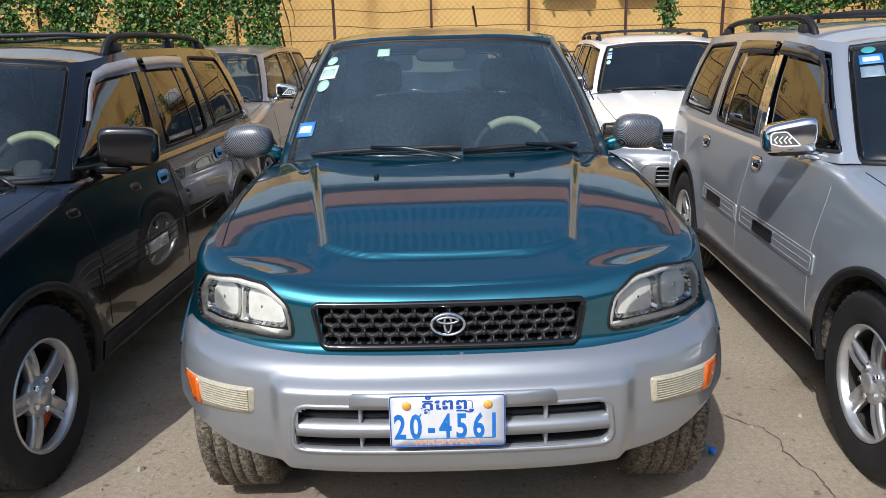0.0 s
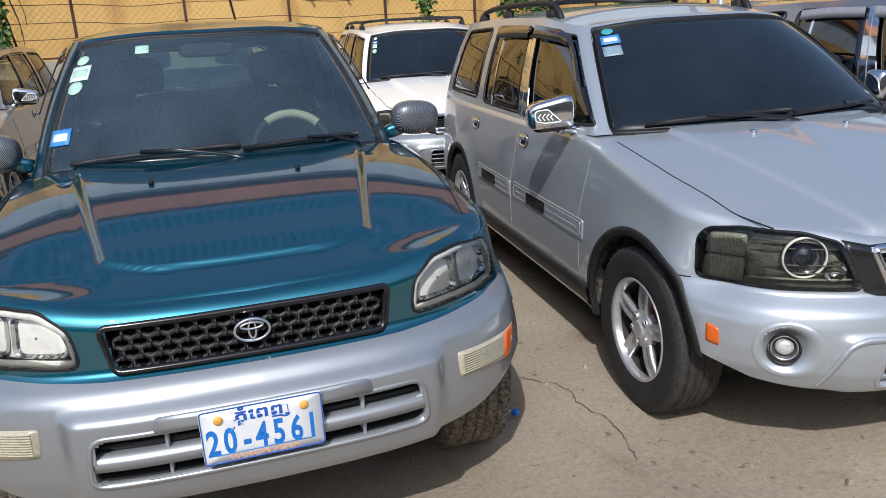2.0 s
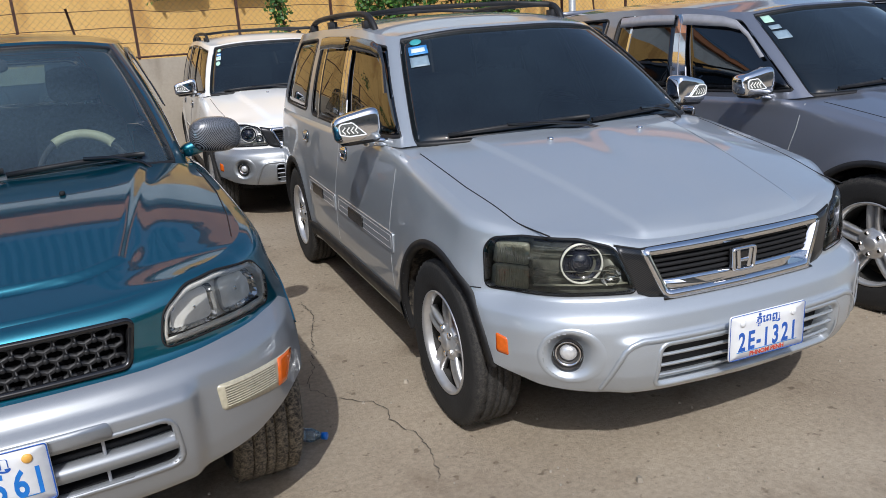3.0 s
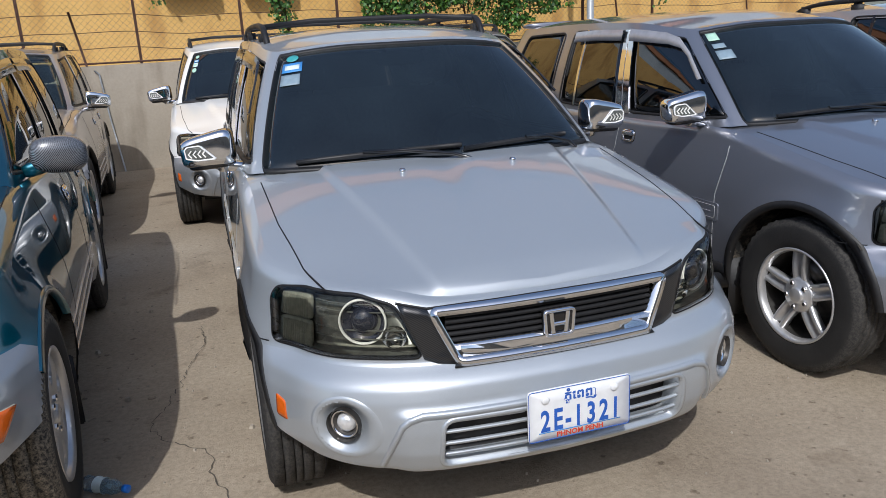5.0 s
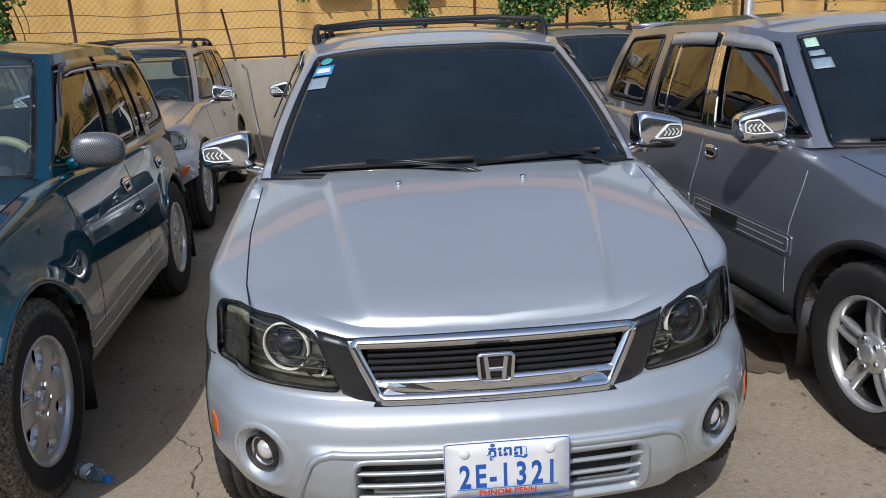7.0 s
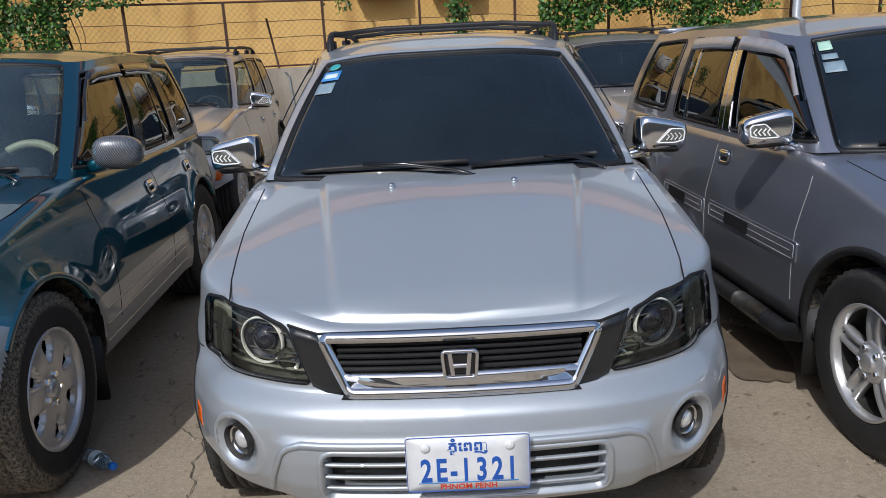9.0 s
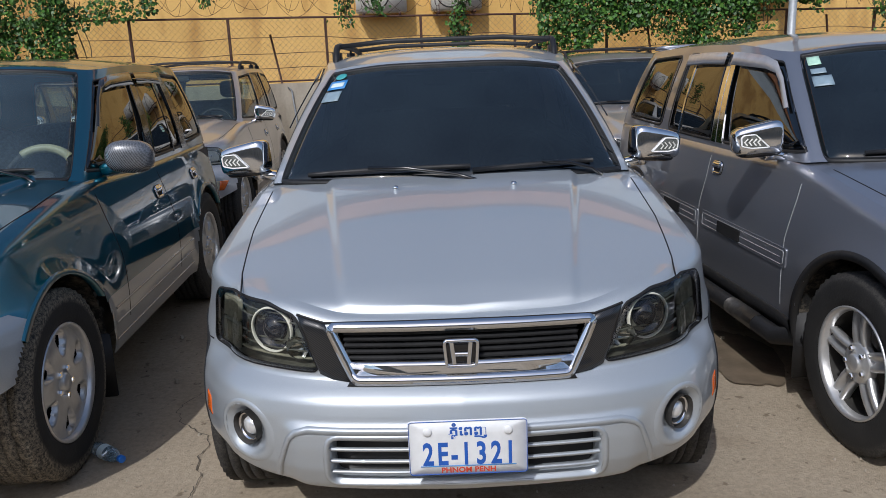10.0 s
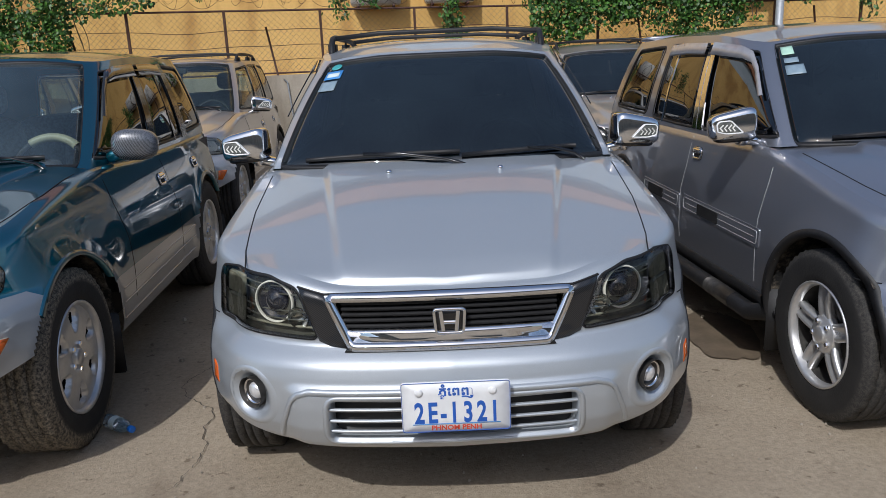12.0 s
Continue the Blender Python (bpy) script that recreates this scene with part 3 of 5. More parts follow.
# ---- cars: wheels ----
def tyre_lot(r, w):
    """A tyre about z, its outer face up; ribs, grooves and cut shoulders."""
    h = w / 2
    prof = [(0.62 * r, -h * 0.8), (0.80 * r, -h), (0.93 * r, -h * 0.96)]
    for a, b in ((-0.86, -0.52), (-0.46, -0.16), (-0.10, 0.10), (0.16, 0.46), (0.52, 0.86)):
        prof += [(0.965 * r, h * a - 0.002), (0.998 * r, h * a), (0.998 * r, h * b), (0.965 * r, h * b + 0.002)]
    prof += [(0.93 * r, h * 0.96), (0.90 * r, h), (0.80 * r, h * 1.01), (0.72 * r, h * 0.99), (0.66 * r, h * 0.97), (0.60 * r, h * 0.84)]
    n = 96
    verts, faces = lathe(prof, n)
    k = len(prof)
    for i in range(n):
        if i % 2 == 0:
            for j in (3, 4, 5, 6, k - 10, k - 9, k - 8, k - 7):
                x, y, z = verts[i * k + j]
                if i % 4 == 0 or j in (4, k - 8):
                    verts[i * k + j] = (x * 0.978, y * 0.978, z)
    return verts, faces


def beam(r0, r1, w0, w1, z0, z1, thick, angle, skew=0.0, dip=0.004):
    """A tapered wheel spoke from radius r0 to r1, with a domed back."""
    out = []
    for k in range(7):
        s = k / 6
        r, w = r0 + (r1 - r0) * s, w0 + (w1 - w0) * s
        z = z0 + (z1 - z0) * s + 0.010 * math.sin(math.pi * s)
        c = skew * s
        for dx, dz in ((-0.5, -thick), (-0.5, -0.008), (-0.40, 0), (-0.22, -0.002), (0, -dip), (0.22, -0.002), (0.40, 0), (0.5, -0.008), (0.5, -thick)):
            t = dx * w + c
            out.append((r * math.cos(angle) - t * math.sin(angle), r * math.sin(angle) + t * math.cos(angle), z + dz))
    faces = [(k * 9 + j, k * 9 + (j + 1) % 9, (k + 1) * 9 + (j + 1) % 9, (k + 1) * 9 + j) for k in range(6) for j in range(9)]
    return out, faces


def dished_face(R, z, count):
    """A one-piece alloy face: broad spokes between rounded windows with deep walls."""
    nr, na = 26, count * 24
    verts, gone = [], []
    for i in range(nr):
        r = 0.05 + (R - 0.05) * i / (nr - 1)
        for j in range(na):
            a = 2 * math.pi * j / na
            off = ((a * count / (2 * math.pi)) % 1.0 - 0.5) * 2 * math.pi / count * r
            half = 0.018 + 0.024 * soft(0.48 * R, 0.86 * R, r)
            d = abs((r - 0.70 * R) / (0.21 * R)) ** 3 + abs(off / half) ** 3
            sink = 1 - min(1.0, max(0.0, (d - 0.75) / 0.40))
            sink = sink * sink * (3 - 2 * sink)
            lift = 0.008 * math.sin(math.pi * min(1.0, max(0.0, (r - 0.05) / (R - 0.05))))
            verts.append((r * math.cos(a), r * math.sin(a), z + lift - 0.022 * sink))
            gone.append(d < 0.80)
    faces = []
    for i in range(nr - 1):
        for j in range(na):
            q = (i * na + j, (i + 1) * na + j, (i + 1) * na + (j + 1) % na, i * na + (j + 1) % na)
            if not all(gone[k] for k in q):
                faces.append(q)
    return verts, faces


def wheel_meshes(r, w, kind, tyre_mat, tag):
    """Meshes of a wheel about z, outer face up: tyre, rim, spokes, hub cap, brake disc and caliper."""
    h, R = w / 2, 0.62 * r
    f = h * 0.90
    lots = {}
    lots["tyre"] = (tyre_lot(r, w), tyre_mat)
    rim = lathe([(R * 1.01, f - 0.01), (R * 1.015, f + 0.006), (R * 0.985, f + 0.008), (R * 0.94, f - 0.006), (R * 0.92, f - 0.03)], 64, False)
    lots["rim_barrel"] = (lathe([(R * 0.92, f - 0.03), (R * 0.88, -h * 0.5), (R * 0.97, -h * 0.85)], 64, False), M["barrel"])
    lots["rim"] = (rim, M["alloy"])
    zs = f - 0.018
    sp = []
    if kind == "five":
        for i in range(5):
            a = 2 * math.pi * i / 5 + 0.3
            sp.append(beam(0.040, R * 0.95, 0.064, 0.068, zs - 0.010, zs - 0.002, 0.03, a, 0.012, 0.016))
    elif kind == "ysplit":
        for i in range(5):
            a = 2 * math.pi * i / 5 + 0.5
            sp.append(beam(0.04, R * 0.95, 0.076, 0.074, zs - 0.014, zs - 0.002, 0.035, a, 0.0, 0.024))
    else:
        sp.append(dished_face(R * 0.955, zs, 6))
        lots["dust_shield"] = (lathe([(R * 0.93, zs - 0.030), (R * 0.5, zs - 0.040), (0.0, zs - 0.040)], 40), M["gap"])
    hub = lathe([(0.082, zs - 0.035), (0.082, zs - 0.012), (0.074, zs - 0.002), (0.040, zs), (0.036, zs + 0.012), (0.030, zs + 0.016), (0.0, zs + 0.017)], 32)
    lots["spokes"] = (join(hub, *sp), M["alloy"])
    lots["wheel_nut"] = (lathe([(0.0125, 0), (0.0125, 0.012), (0.009, 0.016), (0, 0.016)], 6), M["chrome"])
    lots["brake_disc"] = (lathe([(0.0, -0.012), (0.14, -0.012), (0.14, -0.022), (0.15, -0.03), (0.15, -h * 0.8), (0, -h * 0.8)], 40), M["disc"])
    cal = moved(box(-0.035, 0.035, -0.075, 0.075, -0.03, 0.03, 0.012), pose(0.125, 0.02, 0.012))
    lots["brake_caliper"] = (cal, M["caliper"] if kind == "five" else M["disc"])
    made = {}
    for name, ((v, fc), mat) in lots.items():
        me = bpy.data.meshes.new(name + tag)
        me.from_pydata([tuple(p) for p in v], [], fc)
        me.materials.append(mat)
        me.polygons.foreach_set("use_smooth", [name != "wheel_nut"] * len(me.polygons))
        made[name] = me
    return made


def add_wheels(car, sh, kind, mats, steer=0.0):
    """Four wheels; mats: tyre material front and rear."""
    c = sh.c
    sets = [wheel_meshes(c["tyre"], c["tyre_w"], kind, m, "") for m in mats]
    for k, yw in enumerate(c["axles"]):
        for side in (-1, 1):
            turn = pose(side * (c["face"] - c["tyre_w"] / 2), yw, c["tyre"], 0, 0, steer if k == 0 else 0) @ pose(0, 0, 0, 0, 90 * side, 0) @ pose(0, 0, 0, 0, 0, 40 * k + 25 * side)
            wheel = link("wheel", sets[k]["tyre"], car, "", turn)
            for name, me in sets[k].items():
                if name == "wheel_nut":
                    for a in [2 * math.pi * i / 5 + 0.9 for i in range(5)]:
                        link(name, me, wheel, "", pose(0.057 * math.cos(a), 0.057 * math.sin(a), c["tyre_w"] * 0.45 - 0.022))
                elif name != "tyre":
                    link(name, me, wheel)
            lining = []
            n = 20
            for x in (c["face"] - 0.02, c["face"] - 0.31):
                lining.append([(side * x, yw + (c["arch"] + 0.012) * math.cos(a), c["tyre"] + (c["arch"] + 0.012) * math.sin(a)) for a in np.linspace(-0.1, math.pi - 0.75, n)])
            v = lining[0] + lining[1] + [(side * (c["face"] - 0.31), yw, c["tyre"])]
            f = [(i, i + 1, n + i + 1, n + i) for i in range(n - 1)] + [(n + i, n + i + 1, 2 * n) for i in range(n - 1)]
            part("wheel_arch_liner", v, f, M["liner"], car)


# ---- cars: fittings ----
def plate(car, x, y, z, kind, k=1.0):
    """A number plate: sheet, border, lettering, script bars, bolts."""
    w, h = 0.335, 0.165
    at = pose(x, y, z) @ Matrix.Scale(k, 4)
    frame_poly = rounded([(-w / 2, -h / 2), (w / 2, -h / 2), (w / 2, h / 2), (-w / 2, h / 2)], 0.012)
    flat = lambda a, b, off=0.0: Vector((a, -off, b))
    base = part("number_plate", *patch(flat, frame_poly, 0.004, 0, 2, 0.006, 0.1), M["plate_white"], car, "white number plate with blue lettering", True, at)
    first = kind == "20-4561"
    ink = M["sky_blue"] if first else M["plate_blue"]
    spots = (-0.138, -0.092, -0.047, -0.006, 0.041, 0.090, 0.134) if first else (-0.113, -0.072, -0.039, -0.006, 0.037, 0.079, 0.118)
    size, low = (0.107, -0.021) if first else (0.095, -0.022)
    part("border", *strip(flat, frame_poly, 0.004 if first else 0.0025, -0.001, 0.0058, 0.003), M["plate_blue"], base)
    glyphs = [moved(text_mesh(ch, size, 0.66), pose(x0, -0.0043, low)) for ch, x0 in zip(kind, spots)]
    if first:
        glyphs.append(moved(tube([(0.004, 0, 0.033), (0.012, 0, 0.037), (0.016, 0, 0.044)], 0.0025, 6), pose(-0.092, -0.0035, low)))
    part("lettering", *join(*glyphs), ink, base, "", False)
    part("small_lettering", *moved(text_mesh("PHNOM PENH", 0.022, 1.35 if first else 1.1), pose(0, -0.0043, -0.069)), M["plate_faded" if first else "plate_red"], base, "", False)
    part("underline", *box(-0.135, 0.135, -0.0058, -0.004, -0.0565, -0.0545, 0), M["sticker_blue"], base)
    tall, wide, up = (0.046, 1.36, 0.051) if first else (0.040, 1.10, 0.050)
    script = text_mesh("\u1797\u17c6\u17c1\u1796\u1789", tall, wide)
    middle = 0.5 * (min(v[0] for v in script[0]) + max(v[0] for v in script[0]))
    left = min(v[0] for v in script[0])
    under = moved(text_mesh("\u1793", tall * 0.5, wide * 1.1), pose(left + 0.30 * tall * wide, 0, -0.42 * tall))
    part("script", *moved(join(script, under), pose(-middle, -0.0043, up)), M["plate_blue"], base, "", False)
    for s in (-1, 1):
        bolt = moved(lathe([(0.013, 0), (0.013, 0.003), (0.009, 0.006), (0, 0.007)], 16), pose(s * (0.117 if first else 0.113), -0.004, 0.050, 90))
        part("bolt_cap", *bolt, M["bolt_yellow"] if kind == "20-4561" else M["plate_white"], base)


def stickers(car, sh, rows):
    """Papers stuck to the screen: (q, t, width, height, material, round)."""
    for q, t, w, h, mat, disc in rows:
        poly = [(q + w * math.cos(a), t + h * math.sin(a)) for a in np.linspace(0, 2 * math.pi, 20, endpoint=False)] if disc else [(q - w, t - h), (q + w, t - h), (q + w, t + h), (q - w, t + h)]
        st = part("screen_sticker", *patch(sh.upper, poly, 0.0015, 0, 2, 0.001, 0.1), M[mat], car)
        small = [(q - w * 0.7, t - h * 0.5), (q + w * 0.75, t - h * 0.5), (q + w * 0.75, t + h * 0.45), (q - w * 0.7, t + h * 0.45)]
        if mat in ("sticker_blue", "sticker_white"):
            part("sticker_print", *patch(sh.upper, small, 0.0028, 0, 2, 0.001, 0.1), M["sticker_white" if mat != "sticker_white" else "sticker_green"], st)


def wiper(car, sh, q0, q1, tip_t=0.045):
    """A wiper arm and blade lying low on the screen."""
    pts = [sh.upper(q0 + (q1 - q0) * k, t, o) for k, t, o in ((0, -0.03, 0.01), (0.12, 0.0, 0.03), (0.35, 0.045, 0.034), (0.55, 0.06, 0.03))]
    arm = part("wiper_arm", *tube(pts, 0.009, 6), M["gloss_black"], car)
    blade = [sh.upper(q0 + (q1 - q0) * s, 0.055 + tip_t * (0.6 - s) * 0.6, 0.012 + 0.008 * math.sin(math.pi * s)) for s in (0.05, 0.2, 0.4, 0.6, 0.8, 1.0)]
    part("wiper_blade", *tube(blade, 0.011, 6), M["trim"], arm)


def interior(car, sh, wheel_side=1, wheel_mat="cream", seats=True):
    """Dashboard, steering wheel, seats, cabin floor."""
    c = sh.c
    yb = c["base"][0][1]
    part("underbody", *box(-0.66, 0.66, 0.45, c["axles"][1] + 0.45, 0.24, 0.50, 0.03), M["gap"], car)
    part("firewall", *box(-0.66, 0.66, yb - 0.12, yb + 0.06, 0.45, 1.0, 0.03), M["gap"], car)
    part("dashboard", *box(-0.68, 0.68, yb + 0.14, yb + 0.52, 0.72, 1.035, 0.06), M["dash"], car)
    ring = [(0.185 * math.cos(a), 0.185 * math.sin(a), 0) for a in np.linspace(0, 2 * math.pi, 28, endpoint=False)]
    hub = join(tube([(-0.18, 0, 0), (0.18, 0, 0)], 0.014), tube([(0, 0, -0.01), (0, -0.18, 0)], 0.014), superball(0.07, 0.06, 0.025, 0.7))
    at = pose(0.34 * wheel_side, yb + 0.66, 1.02, 62, 0, 0)
    sw = part("steering_wheel", *moved(join(tube(ring, 0.015, 8, True), hub), at), M["cabin"], car)
    if wheel_mat:
        cover = [(0.186 * math.cos(a), 0.186 * math.sin(a), 0) for a in np.linspace(0.75, 2.2, 14)]
        part("rim_wrap", *moved(tube(cover, 0.024, 8), at), M[wheel_mat], sw, "cream plastic wrap on the rim")
    part("rear_view_mirror", *moved(superball(0.12, 0.02, 0.032, 0.5), pose(0, c["roof"][0][1] - 0.03, c["roof"][0][2] - 0.09, -8)), M["cabin"], car)
    for x in (-0.72, 0.72):
        part("door_trim", *box(x - 0.05, x + 0.05, yb + 0.3, c["base"][7][1], 0.42, 1.035, 0.02), M["cabin"], car)
    part("load_floor", *box(-0.68, 0.68, c["axles"][1] - 0.5, c["base"][8][1] - 0.05, 0.45, 0.75, 0.03), M["cabin"], car)
    for x in (-0.36, 0.36):
        seat = part("seat", *join(moved(superball(0.25, 0.26, 0.10, 0.5), pose(x, yb + 1.15, 0.62)), moved(superball(0.24, 0.09, 0.36, 0.5), pose(x, yb + 1.42, 0.92, -14))), M["seat"], car)
        part("headrest", *moved(superball(0.13, 0.055, 0.095, 0.55), pose(x, yb + 1.52, 1.38, -10)), M["seat"], seat)
        for k in (-0.045, 0.045):
            part("headrest_post", *tube([(x + k, yb + 1.47, 1.22), (x + k, yb + 1.5, 1.33)], 0.006), M["chrome"], seat)
    part("rear_bench", *join(moved(superball(0.60, 0.10, 0.32, 0.4), pose(0, yb + 2.3, 0.92, -12))), M["seat"], car)


def side_windows(car, sh, glass_mat, visor=None, chrome_pillar=False, dark_pillars=False):
    wins = [[(3.52, 0.09), (4.93, 0.07), (4.94, 0.90), (3.70, 0.87)], [(5.07, 0.07), (5.93, 0.08), (5.90, 0.90), (5.06, 0.90)], [(6.10, 0.10), (6.95, 0.12), (6.90, 0.88), (6.08, 0.89)]]
    S = sh.upper
    for side in (1, -1):
        mir = (lambda lot: lot) if side == 1 else mirror_x
        for i, w in enumerate(wins):
            poly = rounded(w, 0.07)
            g = part("side_window", *mir(patch(S, poly, -0.004, 0.004, 5, 0.004, 0.08)), M[glass_mat], car, "black-tinted side window")
            part("window_seal", *mir(strip(S, poly, 0.006, 0.020, 0.002, 0.012, True, 0.06)), M["trim"], g)
            if visor and i < 2:
                path = [(p[0], p[1]) for p in (((3.72, 0.42), (3.74, 0.70), (3.88, 0.86), (4.2, 0.91), (4.94, 0.92)) if i == 0 else ((5.07, 0.92), (5.5, 0.92), (5.84, 0.90)))]
                v = strip(lambda a, b, off=0.0: S(a, b, off + 0.016), path, -0.01 if i else 0.0, 0.13, 0.008, 0.006, False, 0.08)
                part("rain_visor", *mir(v), M[visor], g, "smoked rain visor above the door window")
        bars = [(4.957, 0.042), (5.046, 0.034), (5.70, 0.014)] if chrome_pillar else [(5.0, 0.075), (5.66, 0.016)] + ([(6.015, 0.10)] if dark_pillars else [])
        for q, w in bars:
            pillar = strip(S, [(q, 0.05), (q - 0.015, 0.92)], w, w, 0.006 if w > 0.02 else 0.003, 0.006, False, 0.1)
            part("door_pillar", *mir(pillar), M["chrome"] if chrome_pillar else M["gloss_black"], car, "mirror-bright door pillar" if chrome_pillar else "", False)


def roof_rack(car, sh):
    for side in (1, -1):
        pts = [sh.upper(4.55, 0.97, 0.0), sh.upper(4.70, 0.97, 0.0) + Vector((0, 0, 0.060)), sh.upper(4.95, 0.98) + Vector((0, 0, 0.085)), sh.upper(5.6, 0.98) + Vector((0, 0, 0.085)), sh.upper(6.4, 0.98) + Vector((0, 0, 0.080)), sh.upper(6.75, 0.97) + Vector((0, 0, 0.055)), sh.upper(6.95, 0.95)]
        pts = [Vector((side * (p.x - 0.055), p.y, p.z)) for p in map(Vector, [tuple(v) for v in spline([tuple(p) for p in pts], 30)])]
        rail = part("roof_rail", *tube(pts, 0.017, 8), M["trim"], car, "matt black roof rail")
        for q in (4.85, 5.95, 6.7):
            b = sh.upper(q, 0.97)
            part("rail_foot", *box(side * (b.x - 0.055) - 0.022, side * (b.x - 0.055) + 0.022, b.y - 0.06, b.y + 0.06, b.z - 0.03, b.z + 0.08, 0.02), M["trim"], rail)
    ends = [sh.upper(4.9, 0.98), sh.upper(6.5, 0.98)]
    for e in ends:
        part("cross_bar", *tube([(-e.x + 0.06, e.y, e.z + 0.085), (-e.x * 0.5, e.y, e.z + 0.105), (e.x * 0.5, e.y, e.z + 0.105), (e.x - 0.06, e.y, e.z + 0.085)], 0.013, 8), M["trim"], car)


def door_mirror(car, sh, mat, kind):
    y = sh.c["base"][4][1] + 0.02
    for side in (1, -1):
        mir = (lambda lot: lot) if side == 1 else mirror_x
        if kind == "lamp":
            shell_v, shell_f = superball(0.110, 0.062, 0.070, 0.42, 32, 18)
            shell_v = [(p[0], p[1], p[2] * (1 - 0.16 * p[0] / 0.110) - 0.006 * p[0] / 0.110) for p in shell_v]
            lot = moved((shell_v, shell_f), pose(0.926, y + 0.03, 1.140, 0, 4, 10))
            foot = moved(superball(0.075, 0.04, 0.022, 0.6), pose(0.845, y + 0.045, 1.065, 0, -8, 10))
            m = part("door_mirror", *mir(join(lot, foot, moved(superball(0.035, 0.04, 0.05, 0.7), pose(0.87, y + 0.04, 1.09)))), M[mat], car, "chrome door mirror with an arrow turn lamp")
            flat = lambda a, b, off=0.0: Vector((0.926 + 0.98 * a, y - 0.028 - off + 0.15 * a, 1.138 + b))
            arrow = rounded([(-0.030, -0.030), (0.050, -0.034), (0.094, -0.024), (0.098, 0.014), (0.086, 0.026), (0.034, 0.030)], 0.008)
            part("turn_lamp", *mir(patch(flat, arrow, 0.008, 0.004, 3)), M["smoked"], m)
            part("lamp_frame", *mir(strip(flat, arrow, 0.0045, 0.001, 0.0125, 0.006)), M["halo"], m)
            chev = [strip(flat, [(0.070 - 0.019 * k, -0.020), (0.082 - 0.019 * k, -0.005), (0.068 - 0.019 * k, 0.010)], 0.003, 0.003, 0.014, 0.004, False) for k in range(4)]
            part("arrow_lens", *mir(join(*chev)), M["lamp_white"], m)
            part("lower_trim", *mir(moved(superball(0.093, 0.056, 0.020, 0.5), pose(0.916, y + 0.028, 1.082, 0, 4, 10))), M["gloss_black"], m)
        elif kind == "round":
            lot = moved(superball(0.112, 0.07, 0.078, 0.75, 28, 16), pose(0.885, y + 0.02, 1.155, 0, 4, 8))
            m = part("door_mirror", *mir(lot), M[mat], car, "carbon-patterned rounded door mirror")
            part("mirror_foot", *mir(moved(superball(0.06, 0.035, 0.032, 0.7), pose(0.79, y + 0.035, 1.105, 0, -14, 0))), sh.c["paint"], m)
        else:
            lot = moved(superball(0.125, 0.05, 0.085, 0.45, 28, 16), pose(0.96, y + 0.03, 1.165, 0, 3, 10))
            part("door_mirror", *mir(join(lot, moved(superball(0.08, 0.04, 0.022, 0.6), pose(0.87, y + 0.045, 1.065)))), M[mat], car, "black door mirror")


def shut_lines(car, sh, doors, hood_line, seam="gap"):
    """Narrow gaps round doors and bonnet; on some cars the door lines are painted pale as edge highlights."""
    for k, y in enumerate(doors):
        line = [(sh.u_at(y - 0.07), sh.z_top(sh.u_at(y)) - 0.01), (sh.u_at(y - 0.05), 0.90), (sh.u_at(y), 0.72), (sh.u_at(y), 0.42)] if k == 0 else [(sh.u_at(y - 0.05), sh.z_top(sh.u_at(y)) - 0.01), (sh.u_at(y - 0.01), 0.86), (sh.u_at(y + 0.02), 0.72), (sh.u_at(y + 0.03), 0.42)]
        pair("door_gap", strip(sh.lower, line, 0.0025, 0.0025, 0.0012, 0.004, False, 0.05), M[seam], car)
    pair("bonnet_gap", strip(sh.hood, hood_line, 0.002, 0.002, 0.0015, 0.004, False, 0.03), M["gap"], car)


